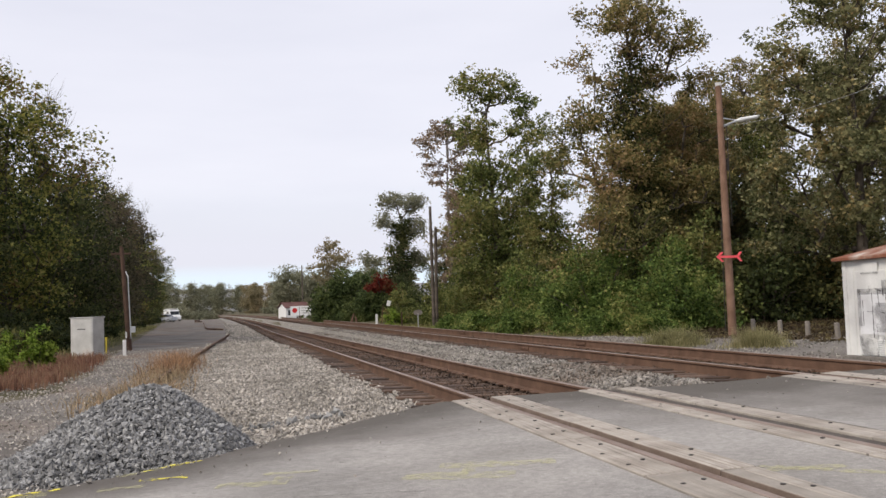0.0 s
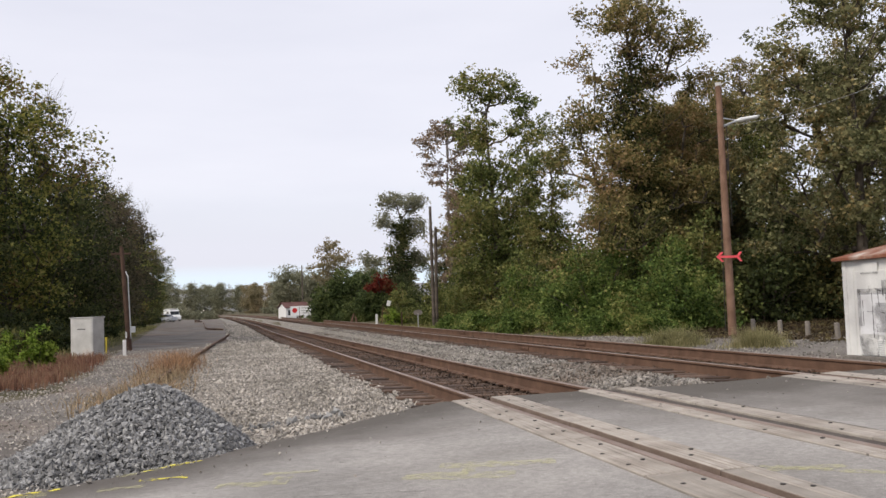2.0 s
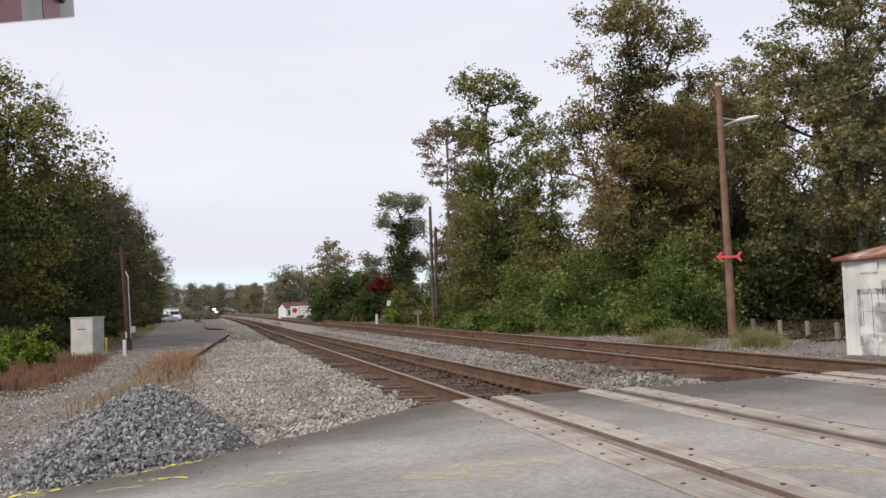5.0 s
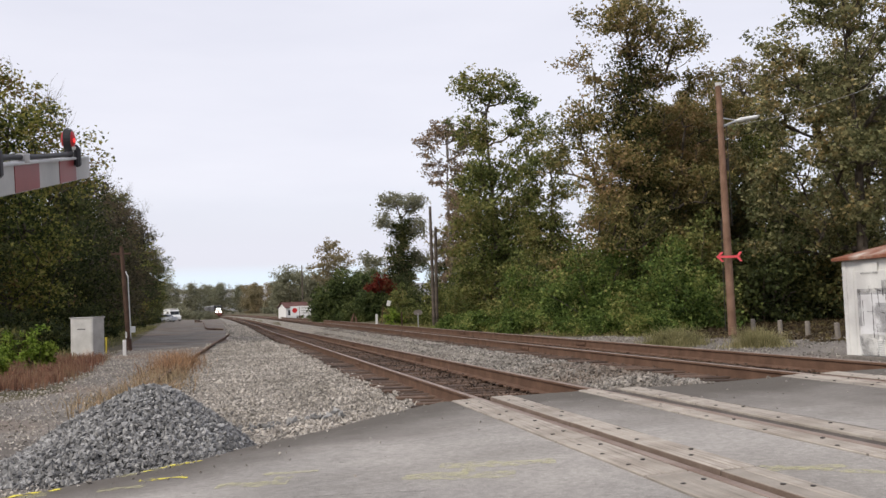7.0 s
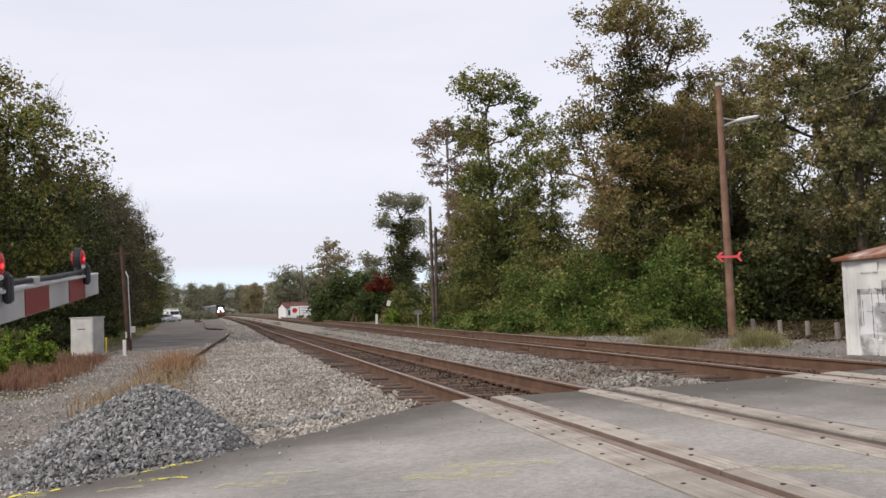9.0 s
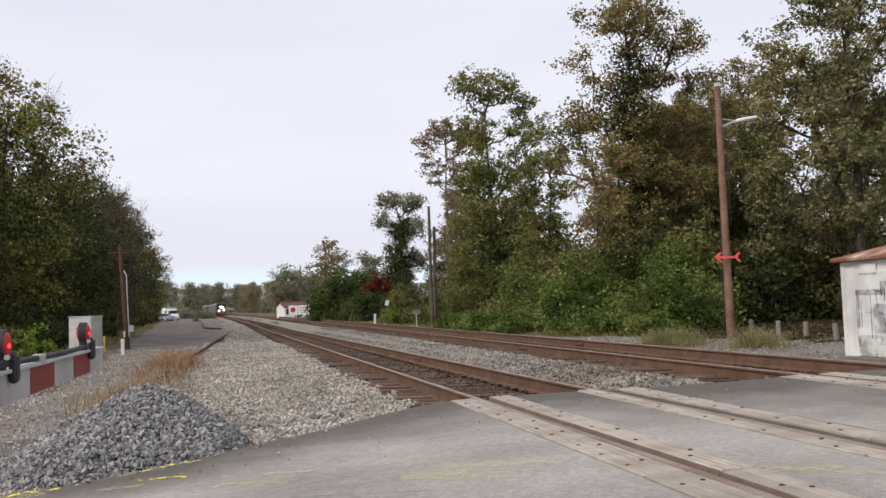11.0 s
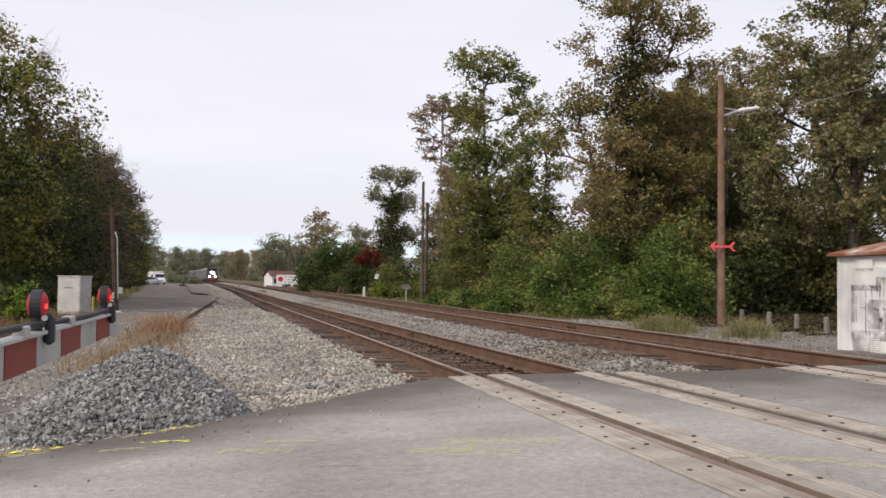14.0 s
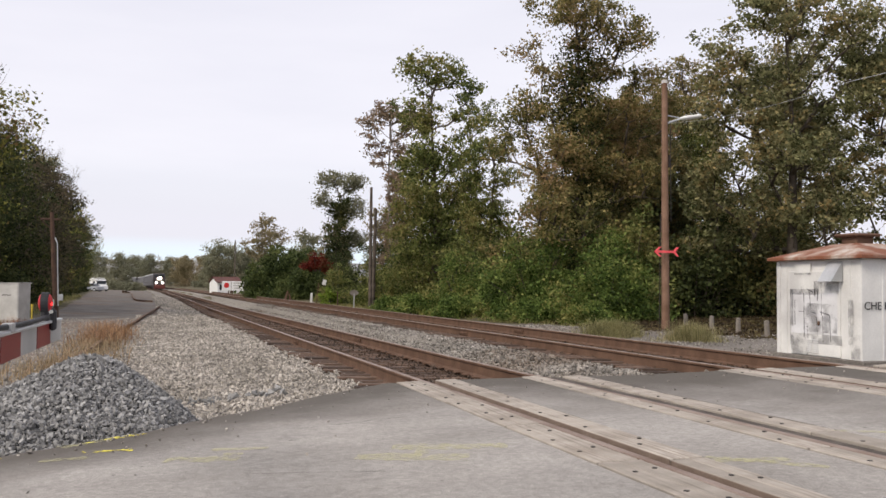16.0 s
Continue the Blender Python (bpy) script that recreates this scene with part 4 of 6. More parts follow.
for c in (C1, C2):
    for side, dx, wide, long, first in TIMBERS:
        xa = c + side + dx
        y1 = road_edge(xa + wide / 2) + 0.02
        y0 = y1 - first
        while y1 > -14:
            pan = new("crossing_panel")
            pan.parent = crossing
            short = (y1 - y0) / long
            pan.matrix_basis = pose(xa + wide / 2, (y0 + y1) / 2, 0.029 * (xa + wide / 2 - C1) - 0.05 + rs.uniform(-0.004, 0.003), 0, -1.66, rs.uniform(-0.12, 0.12)) @ Matrix.Diagonal((1, short, 1, 1))
            for s in (-1, 1):
                ob = new("timber", timber_me[wide, long])
                ob.parent = pan
                ob.matrix_basis = pose(s * wide / 4, rs.uniform(-0.006, 0.006), rs.uniform(-0.003, 0.003))
                for b in range(2 if s > 0 else 3):
                    bo = new("bolt", bolt_me)
                    bo.parent = pan
                    bo.matrix_basis = pose(s * wide / 4 + rs.uniform(-0.02, 0.02), long * ((b + 0.5) / (2 if s > 0 else 3) - 0.5) + rs.uniform(-0.12, 0.12), 0.056)
            if dx * side < 0:
                lip = new("steel_edge", lip_me[long])
                lip.parent = pan
                lip.matrix_basis = pose(-math.copysign(wide / 2 + 0.004, dx), 0, -0.002)
            y1, y0 = y0, y0 - long
    # flat dark strips along the grooves beside each rail
    for side in (-HALF, HALF):
        x = c + side
        mesh_ob("flangeway", [(x - 0.28, -14, rail_z(c, 0) + 0.029 * side - 0.085), (x + 0.28, -14, rail_z(c, 0) + 0.029 * side - 0.085), (x + 0.28, road_edge(x), rail_z(c, 0) + 0.029 * side - 0.085), (x - 0.28, road_edge(x), rail_z(c, 0) + 0.029 * side - 0.085)], [(0, 1, 2, 3)], M["dark"])
        if side > 0:
            fz = rail_z(c, 0) + 0.029 * side - 0.016
            mesh_ob("flangeway", [(x + 0.045, -14, fz), (x + 0.2, -14, fz), (x + 0.2, road_edge(x), fz), (x + 0.045, road_edge(x), fz)], [(0, 1, 2, 3)], M["filler"])
for ob in [o for o in bpy.data.objects if o.name.startswith("flangeway")]:
    tagged(ob, "dark strip in the groove beside the rail", "flangeway", kind="structure")


# ---- faded paint on the asphalt ----
def worn_paint(name, colour, cover, most=0.9, scale=14):
    m = bpy.data.materials.new(name)
    m.use_nodes = True
    n, l = m.node_tree.nodes, m.node_tree.links
    b = n["Principled BSDF"]
    b.inputs["Base Color"].default_value = colour
    b.inputs["Roughness"].default_value = 0.9
    co, no, rp = n.new("ShaderNodeTexCoord"), n.new("ShaderNodeTexNoise"), n.new("ShaderNodeValToRGB")
    no.inputs["Scale"].default_value, no.inputs["Detail"].default_value = scale, 6
    rp.color_ramp.elements[0].position, rp.color_ramp.elements[1].position = cover, cover + 0.2
    l.new(co.outputs["Object"], no.inputs["Vector"])
    l.new(no.outputs["Fac"], rp.inputs[0])
    mu = n.new("ShaderNodeMath")
    mu.operation = "MULTIPLY"
    mu.inputs[1].default_value = most
    l.new(rp.outputs[0], mu.inputs[0])
    l.new(mu.outputs[0], b.inputs["Alpha"])
    return m


M["yellow"] = worn_paint("faded yellow paint", (0.60, 0.57, 0.30, 1), 0.36, 0.34)
M["yellow_strong"] = worn_paint("yellow paint", (0.76, 0.66, 0.08, 1), 0.45, 0.95)


def stroke(a, b, w, mat):
    """A line of sprayed paint on the road."""
    n = 14
    d = Vector((b[0] - a[0], b[1] - a[1]))
    q = Vector((-d.y, d.x)).normalized()
    vs, fs = [], []
    for i in range(n + 1):
        k = i / n
        ww = w * (0.6 + 0.8 * abs(noise.noise((k * 4, a[0], a[1])))) / 2
        x, y = a[0] + d.x * k + 0.02 * noise.noise((k * 3, a[1], 2)), a[1] + d.y * k
        for s in (-ww, ww):
            vs.append((x + q.x * s, y + q.y * s, road_z(x + q.x * s, y + q.y * s) + 0.005))
        if i:
            j = 2 * i
            fs.append((j - 2, j - 1, j + 1, j))
    tagged(mesh_ob("paint_mark", vs, fs, mat), "faded yellow survey paint on the asphalt", "paint mark", "survey marks")


for a, b, w, m in [((-0.69, 7.78), (-0.3, 8.02), 0.10, "yellow"), ((-0.31, 8.04), (-0.05, 8.2), 0.12, "yellow_strong"), ((-0.5, 7.9), (-0.28, 8.05), 0.05, "yellow_strong"), ((-0.51, 7.48), (-0.13, 7.43), 0.09, "yellow_strong"), ((-0.77, 7.23), (-0.44, 7.22), 0.08, "yellow"),
                   ((-1.48, 7.3), (-1.23, 7.43), 0.13, "yellow_strong"), ((-1.25, 7.42), (-1.06, 7.46), 0.09, "yellow_strong"), ((-1.4, 7.2), (-1.15, 7.36), 0.12, "yellow"), ((0.45, 7.2), (0.86, 7.09), 0.08, "yellow"), ((0.52, 6.97), (0.66, 6.94), 0.1, "yellow"), ((0.1, 6.91), (0.61, 6.75), 0.16, "yellow"),
                   ((1.74, 6.71), (2.16, 6.57), 0.2, "yellow"), ((2.16, 6.57), (2.58, 6.45), 0.16, "yellow"), ((1.84, 6.43), (1.94, 6.4), 0.12, "yellow"), ((1.41, 6.45), (2.16, 6.13), 0.22, "yellow"), ((3.7, 5.5), (4.2, 4.88), 0.08, "yellow"), ((3.66, 5.35), (4.15, 5.2), 0.09, "yellow"), ((5.2, 6.0), (6.3, 5.2), 0.08, "yellow")]:
    stroke(a, b, w * (1.5 if m == "yellow" else 1.1), M[m])

# fine cracks in the asphalt
for a, b in [((2.0, 8.75), (2.6, 8.6)), ((1.2, 7.9), (2.3, 8.15)), ((0.6, 6.2), (1.5, 5.9)), ((5.6, 7.8), (6.4, 7.5)), ((1.9, 9.3), (2.7, 9.1))]:
    n, vs, fs = 16, [], []
    for i in range(n + 1):
        k = i / n
        x, y = a[0] + (b[0] - a[0]) * k, a[1] + (b[1] - a[1]) * k + 0.05 * noise.noise((k * 5, a[0], 1))
        w = 0.005 * (0.3 + abs(noise.noise((k * 6, a[1], 3))))
        vs += [(x, y - w, road_z(x, y) + 0.0045), (x, y + w, road_z(x, y) + 0.0045)]
        if i:
            fs.append((2 * i - 2, 2 * i, 2 * i + 1, 2 * i - 1))
    tagged(mesh_ob("crack", vs, fs, M["dark"]), "dark crack in the asphalt", "crack", "cracks in the asphalt", kind="structure")


# ---- signal house ----
M["white_clean"] = material("white fibreglass", (0.74, 0.74, 0.73, 1), (0.80, 0.80, 0.79, 1), 2.0, rough=0.45, bump=0.03, vary=0.03)
M["white_paint"] = material("chalky white paint", (0.60, 0.595, 0.575, 1), (0.74, 0.735, 0.71, 1), 1.6, fine=30, bump=0.12, c3=(0.48, 0.47, 0.46, 1), patch=0.6, vary=0.06, rough=0.7)
M["white_patch"] = material("fresh grey-white cover paint", (0.60, 0.60, 0.61, 1), (0.70, 0.70, 0.71, 1), 2.5, fine=30, bump=0.1, vary=0.05, c3=(0.47, 0.46, 0.46, 1), patch=0.66)
M["grey_smear"] = worn_paint("grey smears", (0.25, 0.245, 0.25, 1), 0.40, 0.5, 4)
M["scrawl"] = worn_paint("dark scrawl", (0.10, 0.098, 0.10, 1), 0.34, 0.72, 9)
M["rust_roof"] = material("rusted white sheet roof", (0.50, 0.46, 0.41, 1), (0.30, 0.17, 0.115, 1), 3.6, fine=30, bump=0.2, c3=(0.20, 0.075, 0.04, 1), patch=0.47, rough=0.7)
M["black"] = material("black paint", (0.02, 0.02, 0.02, 1), (0.035, 0.035, 0.035, 1), 5.0, bump=0.1)
M["galv"] = material("dull galvanised steel", (0.42, 0.43, 0.44, 1), (0.55, 0.56, 0.57, 1), 4.0, rough=0.5, metal=0.5, bump=0.1, vary=0.06)

SX, SY0, SY1, SZ, SH, SD = 11.05, 12.03, 14.15, -0.08, 1.76, 1.75
shed = thing("signal_house", "small white painted steel signal house with a rusty roof", "signal house", pose(SX, SY0, SZ))
w = SY1 - SY0
part("body", box(B(), (SD / 2, w / 2, SH / 2), (SD, w, SH), bev=0.008), M["white_paint"], shed)
part("plinth", box(B(), (SD / 2, w / 2, 0.0), (SD + 0.12, w + 0.12, 0.16), bev=0.02), M["drive"], shed, "grey concrete plinth")
bm = B()
o, ov = 0.13, SH
pts = [(-o, -o, ov), (SD + o, -o, ov), (SD + o, w + o, ov), (-o, w + o, ov)]
lo = [bm.verts.new((x, y, z)) for x, y, z in pts]
mid = [bm.verts.new((x, y, z + 0.06)) for x, y, z in pts]
hi = [bm.verts.new((SD / 2 + sx * 0.28, w / 2 + sy * 0.28, ov + 0.30)) for sx, sy in ((-1, -1), (1, -1), (1, 1), (-1, 1))]
for i in range(4):
    j = (i + 1) % 4
    bm.faces.new((lo[i], lo[j], mid[j], mid[i]))
    bm.faces.new((mid[i], mid[j], hi[j], hi[i]))
bm.faces.new(lo[::-1])
bm.faces.new(hi)
bmesh.ops.bevel(bm, geom=[e for e in bm.edges], offset=0.008, segments=1, affect="EDGES")
roof = part("roof", bm, M["rust_roof"], shed, "low hipped sheet roof streaked with rust")
vent = part("roof_vent", box(box(B(), (SD / 2, w / 2, SH + 0.36), (0.38, 0.38, 0.14), bev=0.02), (SD / 2, w / 2, SH + 0.45), (0.56, 0.56, 0.06), bev=0.025), M["rail"], roof, "rusty square vent cap")
# west face, towards the tracks: corner strips, door, hood, louvres
for y in (0.05, w - 0.05):
    part("corner_strip", box(B(), (-0.006, y, SH / 2), (0.02, 0.10, SH - 0.02), bev=0.005), M["white_paint"], shed)
part("corner_strip", box(B(), (-0.004, w - 0.27, SH / 2), (0.016, 0.03, SH - 0.02), bev=0.004), M["white_paint"], shed)
part("corner_strip", box(B(), (-0.004, 0.27, SH / 2), (0.016, 0.03, SH - 0.02), bev=0.004), M["white_paint"], shed)
door = part("door", box(B(), (-0.012, w / 2 + 0.05, 0.83), (0.03, 1.25, 1.48), bev=0.01), M["white_paint"], shed)
part("patch", box(B(), (-0.0285, w / 2 + 0.06, 0.82), (0.006, 1.16, 0.72), bev=0.002), M["white_patch"], door)
part("drip_rail", box(B(), (-0.03, w / 2 + 0.32, 1.52), (0.05, 0.42, 0.03), bev=0.006), M["grey_smear"], shed)
part("plate", box(B(), (-0.032, w / 2 + 0.32, 1.62), (0.012, 0.40, 0.17), bev=0.004), M["white_paint"], shed)
bm = B()
hv_ = [(-0.02, 0.42, 1.72), (-0.02, 0.75, 1.72), (-0.26, 0.75, 1.38), (-0.26, 0.42, 1.38), (-0.02, 0.42, 1.38), (-0.02, 0.75, 1.38)]
vs_ = [bm.verts.new(p) for p in hv_]
for f in ((0, 1, 2, 3), (0, 3, 4), (1, 5, 2), (3, 2, 5, 4), (0, 4, 5, 1)):
    bm.faces.new([vs_[i] for i in f])
part("hood", bm, M["galv"], shed, "sloping grey sheet hood")
for col in (0, 1):
    for i in range(7):
        m_ = pose(-0.034, 1.06 + col * 0.16, 0.14 + i * 0.036, 0, 35, 0)
        part("louvre", box(B(), (0, 0, 0), (0.03, 0.12, 0.010), m_), M["white_clean"], door)
for y0, z0, y1, z1, wd in [(1.60, 1.05, 1.60, 0.60, 0.012), (1.50, 0.85, 1.36, 0.85, 0.012), (1.36, 1.18, 1.36, 0.40, 0.014), (1.30, 1.25, 1.12, 1.20, 0.02), (1.22, 1.22, 1.18, 0.85, 0.013), (1.18, 0.85, 1.05, 0.82, 0.014), (1.05, 0.82, 1.02, 0.42, 0.01), (1.0, 1.25, 1.02, 1.05, 0.018), (0.92, 1.38, 0.92, 0.80, 0.01), (0.97, 0.86, 0.72, 0.80, 0.012), (0.9, 0.8, 0.88, 0.32, 0.009), (0.72, 0.8, 0.70, 0.35, 0.009), (1.42, 1.2, 1.42, 1.3, 0.02), (1.10, 1.28, 1.08, 1.12, 0.018), (1.28, 0.6, 1.26, 0.38, 0.012)]:
    a, b = Vector((-0.033, y0, z0)), Vector((-0.033, y1, z1))
    d = (b - a).normalized().cross(Vector((1, 0, 0))) * wd * 0.75
    mesh_ob("scrawl", [a - d, a + d, b + d, b - d], [(0, 1, 2, 3)], M["scrawl"], door)
for y, z, sy, sz in [(0.98, 0.38, 1.1, 0.16), (1.35, 1.20, 0.75, 0.10), (1.48, 0.26, 0.45, 0.34), (0.22, 0.70, 0.12, 0.75), (1.68, 0.75, 0.09, 1.0), (0.80, 1.28, 0.6, 0.22), (0.12, 0.30, 0.2, 0.4), (0.95, 0.75, 0.8, 0.5)]:
    mesh_ob("smear", [(-0.0375, y - sy / 2, z - sz / 2), (-0.0375, y - sy / 2, z + sz / 2), (-0.0375, y + sy / 2, z + sz / 2), (-0.0375, y + sy / 2, z - sz / 2)], [(0, 1, 2, 3)], M["grey_smear"], shed)
part("lock", box(B(), (-0.045, 0.98, 0.66), (0.03, 0.045, 0.07), bev=0.008), M["rail"], door)
# south face: lettering, seams and a notice
for x in (0.42, 0.9, 1.5):
    part("seam", box(B(), (x, -0.005, SH / 2), (0.035, 0.014, SH - 0.04), bev=0.004), M["white_paint"], shed)
part("notice", box(B(), (0.62, -0.012, 1.27), (0.2, 0.008, 0.32), bev=0.002), M["white_patch"], shed, "small white notice")
for i in range(3):
    part("print", box(B(), (0.62, -0.0175, 1.36 - i * 0.08), (0.14, 0.004, 0.022)), M["black"], shed)
cu = bpy.data.curves.new("lettering", "FONT")
cu.body, cu.size, cu.extrude = "CHE RR", 0.185, 0.002
cu.materials.append(M["black"])
tx = new("lettering", cu)
tx.parent = shed
tx.matrix_basis = pose(0.02, -0.016, 0.92, 90, 0, 0)

# ---- utility pole with street light and red arrow ----
M["pole"] = material("weathered brown pole", (0.15, 0.085, 0.055, 1), (0.24, 0.145, 0.10, 1), 2.5, fine=40, bump=0.5, vary=0.12)
M["red_arrow"] = material("bright red painted board", (0.86, 0.10, 0.115, 1), (0.92, 0.14, 0.15, 1), 4.0, rough=0.45, vary=0.04, bump=0.05)


def utility_pole(x, y, z0, top, r, lean=(0, 0), label="", mat=None):
    p = thing("utility_pole", label, "utility pole", pose(x, y, z0))
    part("post", rod(B(), (0, 0, -0.3), (lean[0], lean[1], top - z0), r, r * 0.68, 12), mat or M["pole"], p)
    return p


up = utility_pole(13.74, 22.4, 0.05, 7.03, 0.118, (-0.02, 0), "weathered brown timber utility pole with a street light")
part("pole_cap", rod(B(), (-0.02, 0, 6.94), (-0.02, 0, 7.03), 0.084, 0.08, 12), M["white_paint"], up)
arm = part("lamp_arm", rod(rod(B(), (0.05, 0, 5.80), (0.52, 0, 5.97), 0.03, n=8), (0.05, 0, 6.03), (0.5, 0, 5.98), 0.018, n=6), M["galv"], up)
bm = B()
rod(bm, (0.48, 0, 5.955), (0.62, 0, 5.985), 0.04, 0.07, 12)
rod(bm, (0.62, 0, 5.985), (1.14, 0, 6.085), 0.07, 0.055, 12)
bmesh.ops.scale(bm, vec=(1, 1.5, 1), verts=bm.verts)
part("lamp_head", bm, M["white_paint"], up, "pale street light head")
bm = B()
rod(bm, (0.13, 0, 4.55), (0.13, 0, 4.9), 0.05, 0.05, 8)
part("junction_box", bm, M["iron"], up)
part("cable", rod(rod(B(), (0.15, -0.05, 3.0), (0.14, -0.05, 5.8), 0.012, n=5), (-0.2, 0.0, 0.0), (-0.16, 0, 3.2), 0.012, n=5), M["iron"], up)
# the arrow, pointing along the tracks to the west
av = [(-0.47, 0.0), (-0.31, 0.135), (-0.24, 0.13), (-0.35, 0.034), (0.15, 0.03), (0.25, 0.13), (0.32, 0.13), (0.23, 0.02), (0.23, -0.02), (0.32, -0.13), (0.25, -0.13), (0.15, -0.03), (-0.35, -0.034), (-0.24, -0.13), (-0.31, -0.135)]
bm = B()
fr = [bm.verts.new((x, -0.19, z + 2.14)) for x, z in av]
bk = [bm.verts.new((x, -0.165, z + 2.14)) for x, z in av]
bm.faces.new(fr)
bm.faces.new(bk[::-1])
for i in range(len(av)):
    j = (i + 1) % len(av)
    bm.faces.new((fr[j], fr[i], bk[i], bk[j]))
arrow = part("arrow", bm, M["red_arrow"])
arrow.matrix_basis = pose(13.74, 22.4, 0.05, 0, 0, 0)
tagged(arrow, "bright red wooden arrow nailed to the utility pole", "arrow sign")


def wire(a, b, sag, r, label):
    cu = bpy.data.curves.new("wire", "CURVE")
    cu.dimensions, cu.bevel_depth, cu.bevel_resolution = "3D", r, 1
    sp = cu.splines.new("POLY")
    n = 14
    sp.points.add(n)
    for i in range(n + 1):
        k = i / n
        p = Vector(a).lerp(Vector(b), k)
        sp.points[i].co = (p.x, p.y, p.z - sag * 4 * k * (1 - k), 1)
    cu.materials.append(M["galv"])
    return tagged(new("wire", cu), label, "overhead wire", "overhead wires")


wire((13.8, 22.35, 5.85), (11.7, 13.0, 4.86), 0.15, 0.004, "dark overhead wire from the utility pole")
wire((11.7, 13.0, 4.86), (9.0, 1.0, 4.4), 0.2, 0.006, "dark overhead wire from the utility pole")

utility_pole(10.48, 45.0, 0.0, 6.21, 0.10, (0.0, 0), "slim grey-brown utility pole", M["bark"])
utility_pole(10.75, 45.6, 0.0, 5.17, 0.11, (0.12, 0), "shorter grey-brown utility pole", M["bark"])
utility_pole(14.9, 180.0, 0.0, 9.9, 0.16, (0, 0), "distant grey utility pole", M["bark"])

# ---- bollards ----
bl = thing("bollard", "short pale timber bollard at the lot's edge", "bollard", pose(14.19, 19.7, land(14.19, 19.7)), group="bollards")
bm = B()
rod(bm, (0, 0, -0.1), (0, 0, 0.41), 0.065, 0.06, 10)
bmesh.ops.bevel(bm, geom=[e for e in bm.edges if e.calc_face_angle(0) > 1], offset=0.015, segments=1, affect="EDGES")
part("post", bm, M["bark_pale"], bl)
for x, y in [(14.36, 21.1), (13.92, 18.2), (14.78, 23.0), (13.7, 16.7)]:
    copy_thing(bl, pose(x, y, land(x, y), 0, rs.uniform(-4, 4), rs.uniform(0, 90)))


# ---- grass ----
def grass(name, label, cat, places, h, mat, seed, blades=14, spread=0.14, lean=0.4, thick=1.0):
    """Tufts of bent blades."""
    rg = np.random.default_rng(seed)
    p = np.repeat(np.array(places, float), blades, axis=0)
    n = len(p)
    tall = p[:, 3] if p.shape[1] > 3 else np.ones(n)
    p = p[:, :3]
    p = p + np.c_[rg.normal(0, spread, (n, 2)), np.zeros(n)]
    az = rg.uniform(0, 2 * np.pi, n)
    d = np.c_[np.cos(az), np.sin(az), np.zeros(n)]
    q = np.c_[-np.sin(az), np.cos(az), np.zeros(n)]
    hh = (h * tall * rg.uniform(0.35, 1.2, n))[:, None]
    ln = (rg.uniform(0.05, lean, n))[:, None]
    up_ = np.array([0, 0, 1.0])
    w_ = thick * (0.005 + 0.004 * rg.random(n))[:, None]
    v = np.stack([p - q * w_, p + q * w_, p + d * ln * hh * 0.35 + up_ * hh * 0.6 + q * w_ * 0.8, p + d * ln * hh * 0.35 + up_ * hh * 0.6 - q * w_ * 0.8, p + d * ln * hh + up_ * hh], 1)
    idx = np.arange(n)[:, None] * 5
    quads = idx + np.array([0, 1, 2, 3])
    tris = idx + np.array([3, 2, 4])
    ob = mesh_ob(name, v.reshape(-1, 3), [tuple(f) for f in quads.tolist()] + [tuple(f) for f in tris.tolist()], mat)
    return tagged(ob, label, cat, kind="stuff")


G["straw"] = leafy("dry straw grass", [(0.25, 0.185, 0.115, 1), (0.35, 0.27, 0.165, 1), (0.29, 0.19, 0.12, 1)], 1.5)
G["straw_red"] = leafy("tan and russet grass", [(0.22, 0.115, 0.07, 1), (0.33, 0.20, 0.11, 1), (0.30, 0.19, 0.11, 1)], 1.2)
G["russet"] = leafy("russet dry grass", [(0.17, 0.085, 0.062, 1), (0.26, 0.135, 0.09, 1), (0.23, 0.165, 0.10, 1)], 0.8)
G["grassy"] = leafy("green and straw grass", [(0.13, 0.15, 0.05, 1), (0.22, 0.21, 0.08, 1), (0.32, 0.28, 0.13, 1)], 0.7)


def field(n, xs, ys, f=None, dz=0.0):
    out = []
    while len(out) < n:
        k = rs.random()
        y = ys[0] + (ys[1] - ys[0]) * k
        x = rs.uniform(*(f(y) if f else xs))
        out.append((x, y, land(x, y) + dz))
    return out


grass("dry_grass", "dry straw and russet grass clump beside the gravel", "grass", field(75, (-1.75, -0.85), (17.5, 25)), 0.36, G["straw"], 31, lean=1.8, spread=0.26)
grass("dry_grass", "low dry straw grass behind the stone heap", "grass", field(45, (-2.0, -1.25), (14.8, 18.5)), 0.3, G["straw"], 37, lean=1.6, spread=0.28)
grass("dry_grass", "russet dry grass beside the rusty siding rail", "grass", field(70, (-1.6, -0.8), (23, 29.5)), 0.5, G["straw_red"], 32, lean=1.6, spread=0.26)
grass("dry_grass", "russet dry grass round the equipment cabinet", "grass", field(520, None, (21.5, 37), lambda y: (lerp(y, [21, 28, 37], [-4.9, -6.2, -7.2]), lerp(y, [21, 28, 37], [-3.9, -3.7, -4.3]))), 0.3, G["russet"], 33)
def mounds(centres, n, sx, sy):
    out = []
    for i in range(n):
        cx, cy = centres[i % len(centres)]
        x, y = cx + rs.gauss(0, sx), cy + rs.gauss(0, sy)
        out.append((x, y, land(x, y), 0.3 + 0.8 * math.exp(-((x - cx) / sx / 1.5) ** 2 - ((y - cy) / sy / 1.5) ** 2)))
    return out


